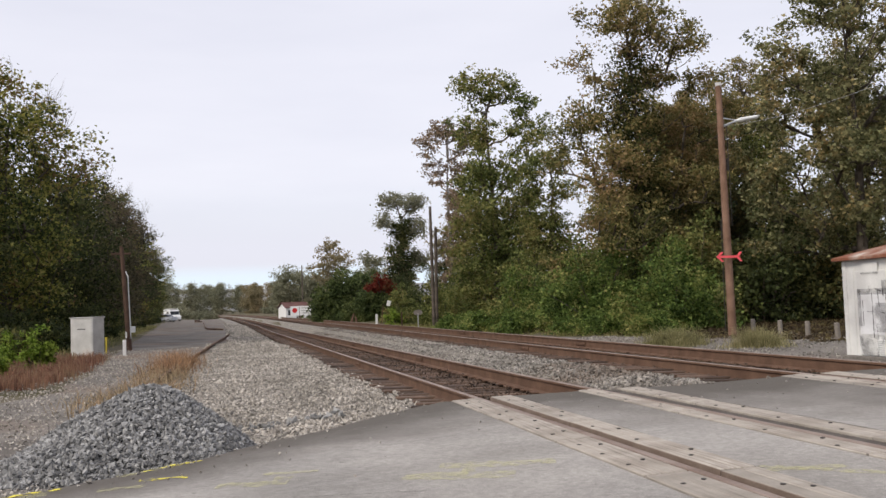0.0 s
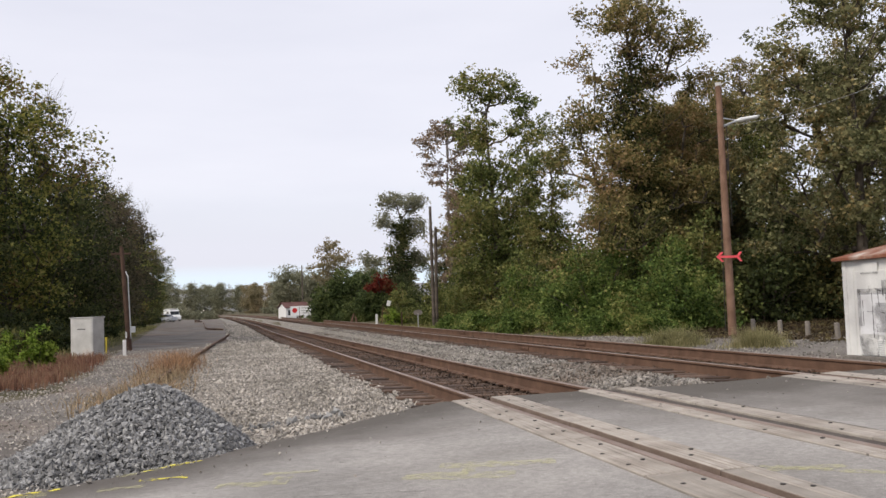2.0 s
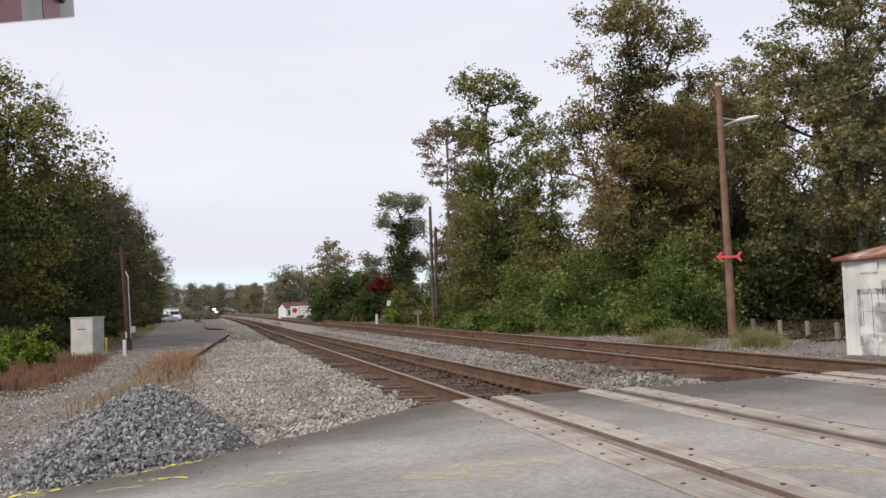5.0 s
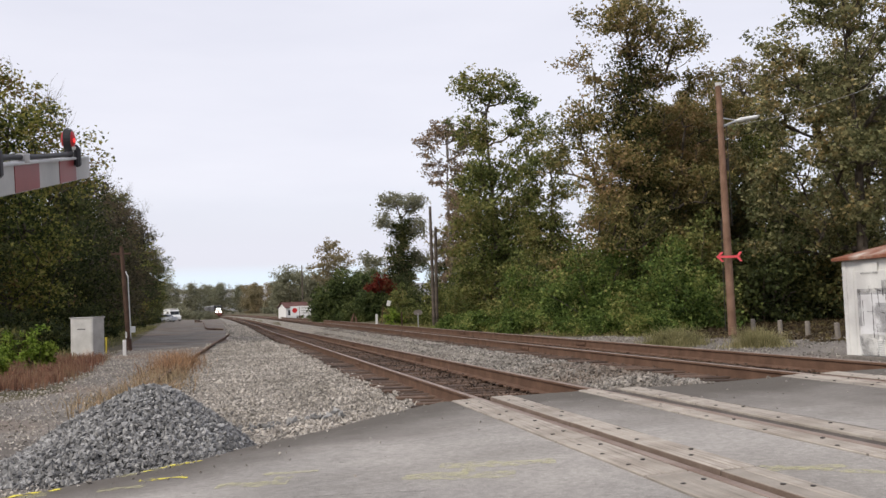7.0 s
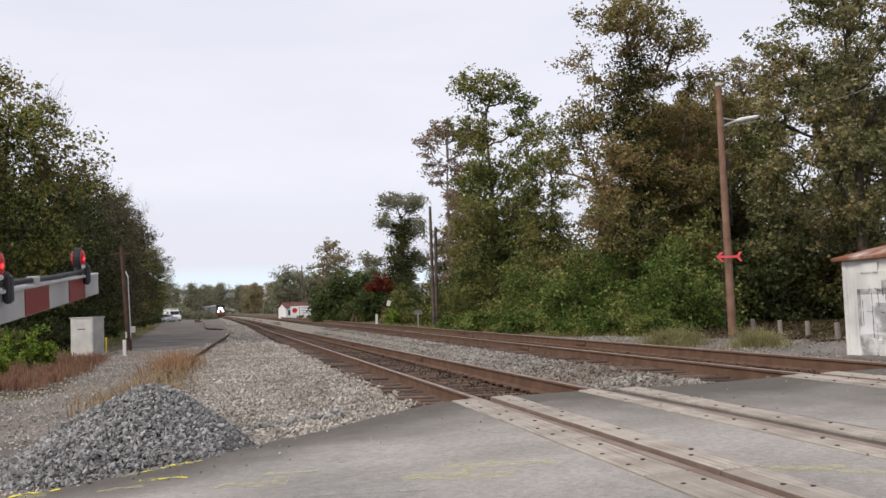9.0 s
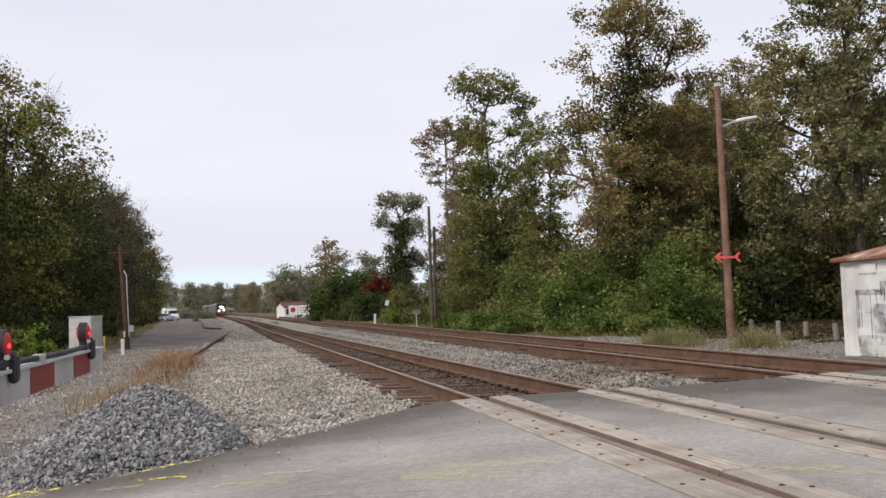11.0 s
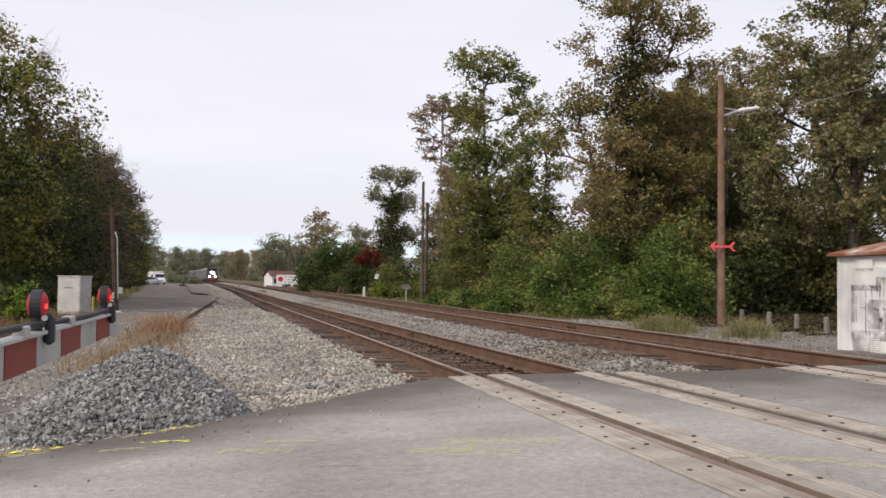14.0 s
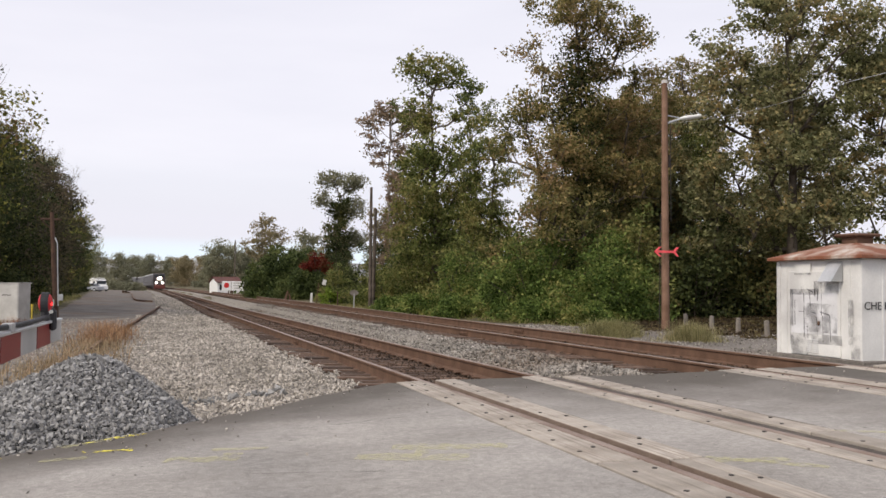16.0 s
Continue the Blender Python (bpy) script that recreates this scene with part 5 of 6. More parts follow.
G["pale_grass"] = leafy("feathery pale grass", [(0.19, 0.185, 0.085, 1), (0.29, 0.265, 0.13, 1), (0.37, 0.32, 0.18, 1)], 0.9)
grass("grass", "feathery pale grass beside the utility pole", "grass", mounds([(10.8, 20.6), (11.2, 20.5), (11.75, 18.1)], 120, 0.3, 0.35), 0.46, G["pale_grass"], 34, lean=1.5, spread=0.16, blades=60, thick=0.6)
grass("grass", "low green grass along the foot of the bushes", "grass", field(420, None, (24, 62), lambda y: (lerp(y, [20, 30, 62], [12.5, 11.3, 10.4]), lerp(y, [20, 30, 62], [15, 12.5, 11.0]))), 0.16, G["grassy"], 35)
grass("grass", "low grass along the west edge of the drive", "grass", field(500, None, (38, 120), lambda y: (lerp(y, [38, 120], [-7.5, -11.0]), lerp(y, [38, 120], [-4.9, -8.4]))), 0.3, G["grassy"], 36)


# ---- equipment cabinet, pole and posts west of the drive ----
M["cab"] = material("pale concrete-white cabinet", (0.45, 0.44, 0.42, 1), (0.58, 0.57, 0.545, 1), 2.0, fine=25, bump=0.15, c3=(0.52, 0.42, 0.36, 1), patch=0.62, vary=0.06)
M["cab_side"] = material("grey cabinet side", (0.36, 0.35, 0.33, 1), (0.46, 0.45, 0.43, 1), 2.0, fine=25, bump=0.15, vary=0.08)
cab = thing("equipment_cabinet", "pale weathered equipment cabinet standing in russet grass", "equipment cabinet", pose(-5.22, 38.6, -0.46, 0, 0, -25))
part("body", box(B(), (0, 0, 0.80), (0.98, 0.80, 1.60), bev=0.015), M["cab"], cab)
part("lid", box(B(), (0, 0, 1.615), (1.04, 0.86, 0.05), bev=0.012), M["cab_side"], cab)
part("side_panel", box(B(), (0.497, 0, 0.8), (0.014, 0.74, 1.52), bev=0.004), M["cab_side"], cab)
cd = part("door", box(B(), (0, -0.406, 0.80), (0.88, 0.014, 1.48), bev=0.004), M["cab"], cab)
part("nameplate", box(B(), (0.0, -0.417, 1.16), (0.34, 0.008, 0.03)), M["iron"], cd)
for x, y in ((-0.46, -0.37), (0.46, -0.37), (0.46, 0.37)):
    part("lifting_lug", box(B(), (x, y, 1.67), (0.05, 0.04, 0.07), bev=0.01), M["iron"], cab)

M["pole_dark"] = material("dark brown pole", (0.06, 0.035, 0.026, 1), (0.11, 0.065, 0.045, 1), 2.5, fine=40, bump=0.5, vary=0.12)
wp = utility_pole(-3.98, 42.3, -0.42, 4.25, 0.125, (-0.30, 0), "dark leaning utility pole with a pale conduit", M["pole_dark"])
part("conduit", rod(rod(B(), (0.07, -0.2, 0.6), (-0.02, -0.2, 3.3), 0.025, n=8), (-0.02, -0.2, 3.3), (-0.12, -0.12, 3.55), 0.025, n=8), M["galv"], wp, "pale grey conduit")
part("meter_box", box(B(), (0.16, -0.2, 0.98), (0.2, 0.12, 0.28), bev=0.02), M["galv"], wp)
part("tag", box(B(), (-0.13, -0.22, 0.75), (0.07, 0.03, 0.28)), M["white_paint"], wp)
part("tag", box(B(), (-0.3, -0.05, 1.5), (0.03, 0.03, 0.3), pose(0, 0, 0, 0, 8, 0)), M["white_paint"], wp)
part("crossarm", box(B(), (-0.32, 0, 4.35), (0.85, 0.09, 0.09), bev=0.01), M["pole_dark"], wp)
for dx in (-0.5, -0.15):
    part("bracket", rod(B(), (-0.3, 0, 3.9), (dx - 0.2, 0, 4.33), 0.02, n=6), M["pole_dark"], wp)
mk = thing("marker_post", "short white marker post in the gravel", "marker post", pose(-3.72, 37.6, -0.43))
part("post", box(B(), (0, 0, 0.32), (0.13, 0.08, 0.68), bev=0.012), M["white_paint"], mk)
M["yellow_paint"] = material("yellow paint", (0.60, 0.46, 0.05, 1), (0.70, 0.55, 0.08, 1), 4.0, rough=0.6, bump=0.05)
ym = thing("marker_post", "slim yellow marker post among weeds", "marker post", pose(-4.75, 40.5, -0.4))
part("post", rod(B(), (0, 0, 0), (0, 0, 0.6), 0.03, n=8), M["yellow_paint"], ym)
part("cap", rod(B(), (0, 0, 0.6), (0, 0, 0.70), 0.05, n=8), M["yellow_paint"], ym)

# aerial-lift bucket parked in the weeds
M["red_band"] = material("red reflective tape", (0.42, 0.02, 0.02, 1), (0.5, 0.03, 0.03, 1), 3.0, rough=0.5, bump=0.02, vary=0.05)
bk_ = thing("lift_bucket", "white fibreglass lift bucket with red bands and a boom", "lift bucket", pose(-6.22, 23.4, -0.05, 0, 0, -12))
bm = B()
box(bm, (0, 0, 0.36), (0.72, 0.62, 0.80), bev=0.05)
tub = part("tub", bm, M["white_clean"], bk_)
part("rim", box(B(), (0, 0, 0.77), (0.80, 0.70, 0.05), bev=0.02), M["white_clean"], bk_)
for z in (0.20, 0.55):
    part("band", box(B(), (0, 0, z), (0.732, 0.632, 0.05), bev=0.01), M["red_band"], tub)
for x, y in ((-0.12, -0.318), (0.366, 0.0)):
    part("decal", box(B(), (x, y, 0.38), (0.24 if y else 0.006, 0.006 if y else 0.24, 0.2)), M["yellow_paint"], tub)
part("bracket", box(B(), (0.18, -0.34, 0.4), (0.1, 0.1, 0.75), bev=0.015), M["galv"], bk_)
boom = part("boom", rod(B(), (-0.35, 0.0, 0.7), (-1.5, 0.3, 2.6), 0.09, 0.11, 8), M["white_clean"], bk_)
for x in (-0.3, 0.3):
    part("leg", rod(B(), (x, 0, -0.36), (x, 0, 0.1), 0.05, n=8), M["iron"], bk_)
part("post", box(B(), (0.5, -0.1, 0.2), (0.07, 0.05, 1.12), bev=0.01), M["yellow_paint"], bk_, "yellow guard post")

# rusty siding rail in the gravel


def loose_rail(pts, label):
    verts, faces, n = [], [], len(PROFILE)
    for x, y in pts:
        for px, pz in PROFILE:
            verts.append((x + px * 1.2, y, land(x, y) + 0.19 + pz))
    for j in range(len(pts) - 1):
        for i in range(n):
            a, b = j * n + i, j * n + (i + 1) % n
            faces.append((a, b, b + n, a + n))
    faces += [tuple(range(n))[::-1], tuple(range((len(pts) - 1) * n, len(pts) * n))]
    return tagged(mesh_ob("siding_rail", verts, faces, M["rail"]), label, "siding rail", "remains of a siding")


loose_rail([(-1.25 + (y - 22) * 0.0425, y) for y in (18.6, 20, 22, 24, 26, 28, 30, 32, 34, 36, 38, 40, 42, 44, 46, 48, 50, 52, 54, 56, 58, 60)], "rusty abandoned siding rail half sunk in gravel")
loose_rail([(-0.1, 80), (-0.9, 82), (-1.5, 86), (-1.9, 95), (-2.3, 110), (-2.8, 130), (-3.4, 150)], "bent rusty rail end in the gravel")
stack = thing("timber_stack", "low stack of old dark ties beside the drive", "timber stack", pose(-4.6, 165, land(-4.6, 165)))
for i in range(5):
    part("timber", box(B(), ((i % 3) * 0.45 - 0.4, 0, 0.12 + (i // 3) * 0.22), (0.4, 2.6, 0.2), bev=0.02), M["tie"], stack)


# ---- parked vehicles ----
M["silver"] = material("silver car paint", (0.40, 0.42, 0.45, 1), (0.46, 0.48, 0.51, 1), 1.0, rough=0.3, metal=0.5, bump=0.0, vary=0.03)
M["glass"] = material("dark car glass", (0.02, 0.025, 0.03, 1), (0.03, 0.035, 0.04, 1), 1.0, rough=0.08, bump=0.0, spec=0.6)
M["tyre"] = material("black tyre", (0.02, 0.02, 0.02, 1), (0.03, 0.03, 0.03, 1), 6.0, rough=0.9)


def prism(side, width, bev=0.04):
    """A side outline (y, z) drawn out to a width."""
    bm = B()
    a = [bm.verts.new((-width / 2, y, z)) for y, z in side]
    b = [bm.verts.new((width / 2, y, z)) for y, z in side]
    bm.faces.new(a[::-1])
    bm.faces.new(b)
    n = len(side)
    for i in range(n):
        j = (i + 1) % n
        bm.faces.new((a[i], a[j], b[j], b[i]))
    bmesh.ops.recalc_face_normals(bm, faces=bm.faces)
    bmesh.ops.bevel(bm, geom=list(bm.edges), offset=bev, segments=2, affect="EDGES")
    return bm


def wheels(car, ys, x, r):
    for y in ys:
        for s in (-1, 1):
            wh = part("wheel", rod(B(), (s * x - 0.1, y, r), (s * x + 0.1, y, r), r, n=16), M["tyre"], car)
            part("rim", rod(B(), (s * x - 0.105, y, r), (s * x + 0.105, y, r), r * 0.6, n=12), M["galv"], wh)


car = thing("car", "silver parked saloon car beside the drive", "car", pose(-11.0, 176, land(-11, 176), 0, 0, 60))
part("body", prism([(-2.2, 0.3), (2.2, 0.3), (2.25, 0.6), (2.0, 0.85), (1.0, 0.95), (-1.5, 0.98), (-2.2, 0.9)], 1.8, 0.08), M["silver"], car)
part("cabin", prism([(0.95, 0.94), (0.35, 1.42), (-0.9, 1.42), (-1.6, 0.96)], 1.55, 0.08), M["glass"], car)
part("roof", prism([(0.36, 1.40), (0.3, 1.45), (-0.85, 1.45), (-0.95, 1.40)], 1.4, 0.02), M["silver"], car)
wheels(car, (-1.35, 1.35), 0.82, 0.31)
part("headlight", box(B(), (0.65, 2.2, 0.68), (0.3, 0.08, 0.14), bev=0.02), M["white_clean"], car)
part("headlight", box(B(), (-0.65, 2.2, 0.68), (0.3, 0.08, 0.14), bev=0.02), M["white_clean"], car)
rv = thing("van", "white parked camper van behind the silver car", "van", pose(-10.2, 187, land(-10.2, 187), 0, 0, 200))
part("body", prism([(-2.6, 0.4), (2.6, 0.4), (2.65, 1.0), (1.7, 1.25), (1.2, 2.3), (-2.6, 2.4)], 2.0, 0.08), M["white_clean"], rv)
part("window", box(B(), (0, 1.52, 1.72), (1.7, 0.5, 0.62), pose(0, 0, 0), bev=0.05), M["glass"], rv)
for s in (-1, 1):
    part("window", box(B(), (s * 0.99, 0.3, 1.65), (0.06, 1.3, 0.6), bev=0.02), M["glass"], rv)
part("roof_rack", box(B(), (0, -0.6, 2.5), (1.7, 3.4, 0.14), bev=0.04), M["white_clean"], rv)
wheels(rv, (-1.7, 1.7), 0.9, 0.36)

# ---- white house and signs beyond the tracks ----
M["roof_red"] = material("faded red-brown roofing", (0.085, 0.038, 0.034, 1), (0.13, 0.06, 0.05, 1), 2.0, fine=20, bump=0.3)
hs = thing("house", "small white building with a faded red roof", "house", pose(10.3, 141, -0.1, 0, 0, 12))
part("wall", prism([(-2.2, -0.1), (2.2, -0.1), (2.2, 1.6), (0, 2.35), (-2.2, 1.6)], 3.6, 0.01), M["white_clean"], hs)
for s in (-1, 1):
    part("roof", box(B(), (0, s * 1.2, 2.03), (4.0, 2.75, 0.08), pose(0, 0, 0) @ Matrix.Translation((0, 0, 0)) @ Matrix.Translation((0, s * 1.2, 2.03)) @ pose(0, 0, 0, -s * 18.5) @ Matrix.Translation((0, -s * 1.2, -2.03))), M["roof_red"], hs)
part("window", box(B(), (-1.1, -2.2, 0.9), (0.8, 0.06, 0.8), bev=0.01), M["glass"], hs)
part("door", box(B(), (0.2, -2.2, 0.8), (0.8, 0.06, 1.6), bev=0.01), M["pole_dark"], hs)
sg = thing("sign_board", "pair of white boards with a red emblem on posts", "sign board", pose(10.45, 130, 0.0, 0, 0, -4))
M["sign_red"] = material("red sign paint", (0.5, 0.03, 0.03, 1), (0.55, 0.04, 0.04, 1), 3.0, bump=0.0)
for x, w_ in ((-0.78, 1.25), (0.72, 1.65)):
    bd = part("board", box(B(), (x, 0, 1.02), (w_, 0.06, 1.35), bev=0.01), M["white_clean"], sg)
    for s in (-0.45, 0.45):
        part("post", box(B(), (x + s, 0.05, 0.3), (0.09, 0.09, 0.8)), M["white_paint"], sg)
    if x < 0:
        part("emblem", rod(rod(B(), (x, -0.05, 1.1), (x, -0.03, 1.1), 0.36, n=20), (x, -0.06, 1.1), (x, -0.045, 1.1), 0.2, n=16), M["sign_red"], bd)
    else:
        for i, wd in enumerate((1.1, 1.25, 0.9)):
            part("print", box(B(), (x, -0.04, 1.42 - i * 0.36), (wd, 0.02, 0.14)), M["cab_side"], bd)
# small signs along the second track
ms = thing("milepost", "slim white post beside the second track", "milepost", pose(9.55, 57.5, 0.0, 0, 2, 0))
part("post", box(B(), (0, 0, 0.28), (0.14, 0.09, 0.85), bev=0.012), M["white_clean"], ms)
ts_ = thing("track_sign", "small white sign tilted on a rusty post", "track sign", pose(9.95, 57.2, 0.0))
part("post", rod(B(), (-0.12, 0, 0), (0.02, 0, 1.3), 0.025, n=6), M["rail"], ts_)
part("plate", box(B(), (0.03, -0.04, 1.42), (0.24, 0.02, 0.34), pose(0, 0, 0, 0, 14, 0), bev=0.005), M["white_clean"], ts_)
s2 = thing("track_sign", "grey back of a wide sign on a thin post", "track sign", pose(9.95, 46.4, 0.0))
part("post", rod(B(), (0, 0, 0), (0, 0, 0.75), 0.03, n=6), M["galv"], s2)
bm = B()
rod(bm, (0, -0.02, 0), (0, 0.02, 0), 0.24, n=12)
bmesh.ops.scale(bm, vec=(1, 1, 0.62), verts=bm.verts)
bmesh.ops.translate(bm, vec=(0, 0, 0.8), verts=bm.verts)
part("plate", bm, M["bark_pale"], s2)
s3 = thing("fence_post", "dark thin post at the bushes", "fence post", pose(9.3, 47.5, 0.0))
part("post", rod(B(), (0, 0, 0), (0, 0, 0.85), 0.04, n=6), M["pole_dark"], s3)
s4 = thing("stump", "pale broken stump below the bushes", "stump", pose(9.9, 72.0, 0.0))
part("stub", rod(rod(B(), (0, 0, 0), (0.2, 0, 0.7), 0.12, 0.05, 7), (0.4, 0, 0), (0.3, 0, 0.55), 0.1, 0.05, 7), M["rail"], s4)

# ---- bushes and undergrowth ----
UNDER = "bushes along the east side of the tracks"
b1 = put(bush("mass of bright green vines over the bushes", G["bright"], 41, (2.6, 2.4, 2.9), n=105, per=150, leaf=0.115, clump=0.55, group=UNDER), 13.4, 31.0)
b2 = put(bush("dark green thicket with browning leaves", G["green"], 42, (2.8, 2.6, 3.8), n=115, per=120, leaf=0.13, clump=0.6, group=UNDER), 15.2, 35.0)
b3 = put(bush("tall dark undergrowth beneath the trees", G["dark"], 43, (3.2, 3.0, 4.6), n=125, per=95, leaf=0.15, clump=0.7, group=UNDER), 22.0, 30.2)
b4 = put(bush("low bright green vines near the tracks", G["bright"], 44, (2.2, 1.6, 1.1), n=70, per=120, leaf=0.10, clump=0.4, group=UNDER), 12.0, 34.0)
b5 = put(bush("rusty and olive thicket", G["rust"], 45, (2.6, 2.6, 4.4), n=90, per=90, leaf=0.15, clump=0.65, group=UNDER), 17.2, 31.0)
for b, x, y, rz, s in [(b1, 14.6, 27.5, 80, 0.95), (b1, 12.6, 36.5, 160, 0.8), (b2, 14.0, 40.5, 60, 0.95), (b2, 13.2, 46.0, 200, 0.85), (b2, 16.5, 29.5, 120, 1.05), (b3, 24.5, 32.5, 30, 1.0), (b3, 19.0, 29.0, 220, 1.0), (b3, 18.0, 38.0, 20, 1.0), (b3, 16.5, 44.0, 70, 0.9), (b3, 15.5, 50.0, 160, 0.9), (b4, 11.4, 38.5, 90, 1.0), (b4, 11.4, 43.0, 10, 0.9), (b4, 12.9, 29.0, 40, 0.9), (b4, 13.3, 26.3, 250, 0.8), (b5, 18.0, 45.0, 60, 1.35), (b5, 15.6, 38.0, 30, 0.9), (b5, 19.5, 35.5, 100, 1.15), (b5, 14.5, 48.5, 200, 0.8), (b2, 12.8, 53.0, 10, 0.8), (b3, 14.0, 58.0, 300, 0.9), (b3, 13.2, 65.0, 30, 0.8), (b5, 16.0, 54.0, 80, 1.0), (b3, 22.5, 33.6, 200, 0.9), (b2, 11.9, 61.0, 100, 0.7), (b5, 22.5, 30.0, 10, 1.2)]:
    again(b, x, y, rz, s)
bb = put(bush("large rounded dark green bush", G["thicket"], 46, (3.4, 4.5, 5.3), n=170, per=130, leaf=0.22, clump=0.9, group=UNDER), 10.9, 86.0)
again(bb, 14.0, 92.0, 120, 1.05)
again(bb, 12.8, 78.0, 60, 0.72)
put(bush("red-leaved autumn shrub against dark bushes", G["red"], 47, (1.5, 1.4, 1.3), n=40, per=90, leaf=0.15, clump=0.45), 11.9, 69.0, dz=2.4)
put(bush("yellow-green weedy shrub beside the track", G["weed"], 48, (0.8, 0.9, 1.5), n=30, per=33, leaf=0.165, clump=0.35), 10.9, 58.5)
t_small = put(tree("small tree with thin brownish crown", G["far_gold"], 16, h=10.0, r=2.4, base=0.4, clumps=120, per=40, leaf=0.26, clump=0.85), 13.4, 115.0)
again(t_small, 17.5, 90.0, 100, 0.75)
again(t_small, 19.0, 76.0, 100, 0.8)
again(t_pink, 17.0, 62.0, 150, 0.6)

# weeds and scrub west of the drive
WW = "weeds west of the drive"
q1 = put(bush("yellow-green weeds beside the drive", G["weed"], 51, (0.6, 0.6, 1.45), n=30, per=60, leaf=0.11, clump=0.26, cat="weeds", group=WW), -5.35, 29.5)
for x, y, rz, s in [(-5.75, 26.0, 50, 0.7), (-6.6, 30.5, 120, 0.85), (-7.2, 26.0, 20, 0.75)]:
    again(q1, x, y, rz, s)
q2 = put(bush("dark green scrub under the trees", G["dark"], 52, (2.2, 2.0, 2.2), n=70, per=90, leaf=0.17, clump=0.6, group=WW), -8.5, 42.0)
for x, y, rz, s in [(-9.5, 36.0, 60, 1.1), (-11.5, 33.0, 100, 1.2), (-8.3, 49.0, 10, 0.9), (-8.8, 56.0, 200, 1.0), (-9.2, 65.0, 150, 1.1), (-9.8, 76.0, 20, 1.1), (-10.0, 88.0, 90, 1.1), (-10.6, 102.0, 180, 1.1), (-11.2, 120.0, 60, 1.2), (-12, 140.0, 20, 1.3), (-12.5, 158.0, 10, 1.3), (-9.0, 31.0, 270, 0.8), (-13.5, 37.0, 70, 1.4), (-7.0, 45.5, 30, 0.55)]:
    again(q2, x, y, rz, s)

# ---- distance ----
FAR = "distant trees beyond the bend"
# haze on these trees and scrub comes from their paled leaf colours
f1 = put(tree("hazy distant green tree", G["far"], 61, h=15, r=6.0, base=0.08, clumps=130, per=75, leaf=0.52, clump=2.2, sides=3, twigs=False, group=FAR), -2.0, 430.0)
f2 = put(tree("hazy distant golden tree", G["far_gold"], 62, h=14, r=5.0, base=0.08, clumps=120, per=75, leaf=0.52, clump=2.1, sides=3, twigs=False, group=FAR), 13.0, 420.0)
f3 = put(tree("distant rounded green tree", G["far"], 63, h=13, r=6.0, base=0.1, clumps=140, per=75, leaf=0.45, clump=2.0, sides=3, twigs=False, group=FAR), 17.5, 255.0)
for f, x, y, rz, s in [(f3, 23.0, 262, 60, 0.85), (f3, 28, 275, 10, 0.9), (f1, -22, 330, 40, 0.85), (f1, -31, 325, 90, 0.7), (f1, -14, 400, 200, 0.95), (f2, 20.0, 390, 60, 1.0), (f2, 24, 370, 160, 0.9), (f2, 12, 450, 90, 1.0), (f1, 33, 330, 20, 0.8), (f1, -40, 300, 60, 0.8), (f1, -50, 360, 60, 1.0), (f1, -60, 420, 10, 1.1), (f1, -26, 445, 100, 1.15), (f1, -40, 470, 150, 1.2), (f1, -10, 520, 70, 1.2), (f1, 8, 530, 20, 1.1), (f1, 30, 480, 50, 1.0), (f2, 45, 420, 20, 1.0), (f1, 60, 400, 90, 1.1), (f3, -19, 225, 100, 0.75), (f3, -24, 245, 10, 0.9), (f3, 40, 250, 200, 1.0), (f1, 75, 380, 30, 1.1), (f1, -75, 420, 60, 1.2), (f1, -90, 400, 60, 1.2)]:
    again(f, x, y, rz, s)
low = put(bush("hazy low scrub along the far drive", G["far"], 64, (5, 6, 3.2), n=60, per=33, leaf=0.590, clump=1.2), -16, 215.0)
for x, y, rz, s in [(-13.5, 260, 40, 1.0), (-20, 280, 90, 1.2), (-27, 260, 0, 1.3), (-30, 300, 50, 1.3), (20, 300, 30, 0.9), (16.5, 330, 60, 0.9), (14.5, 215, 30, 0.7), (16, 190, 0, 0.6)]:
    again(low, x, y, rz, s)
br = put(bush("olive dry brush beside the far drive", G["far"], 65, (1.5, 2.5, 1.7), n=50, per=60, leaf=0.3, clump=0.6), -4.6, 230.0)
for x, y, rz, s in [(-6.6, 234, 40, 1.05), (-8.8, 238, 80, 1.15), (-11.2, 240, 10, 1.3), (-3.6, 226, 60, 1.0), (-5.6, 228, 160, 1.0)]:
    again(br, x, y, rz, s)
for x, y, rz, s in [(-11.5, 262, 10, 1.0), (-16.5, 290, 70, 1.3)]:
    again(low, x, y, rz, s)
# distance haze is painted in as the ridge's flat grey colour
M["hill"] = material("wooded ridge greyed for haze", (0.23, 0.235, 0.24, 1), (0.28, 0.27, 0.26, 1), 0.02, fine=0.2, bump=0.0, vary=0.1)
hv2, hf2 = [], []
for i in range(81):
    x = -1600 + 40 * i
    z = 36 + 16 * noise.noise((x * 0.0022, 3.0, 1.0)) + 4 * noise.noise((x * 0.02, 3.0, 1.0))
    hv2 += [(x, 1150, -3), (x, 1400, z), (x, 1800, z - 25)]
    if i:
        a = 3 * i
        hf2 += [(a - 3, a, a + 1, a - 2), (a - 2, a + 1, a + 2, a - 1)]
tagged(mesh_ob("backdrop", hv2, hf2, M["hill"], smooth=True), "wooded ridge on the horizon, coloured grey for haze", "hills", kind="structure")


# ---- crossing gate ----
# white paint set to grey: the board's shaded side is put into its colour
M["gate_white"] = material("white gate board greyed for shade", (0.29, 0.29, 0.287, 1), (0.38, 0.38, 0.372, 1), 3.0, rough=0.5, bump=0.03, vary=0.05)
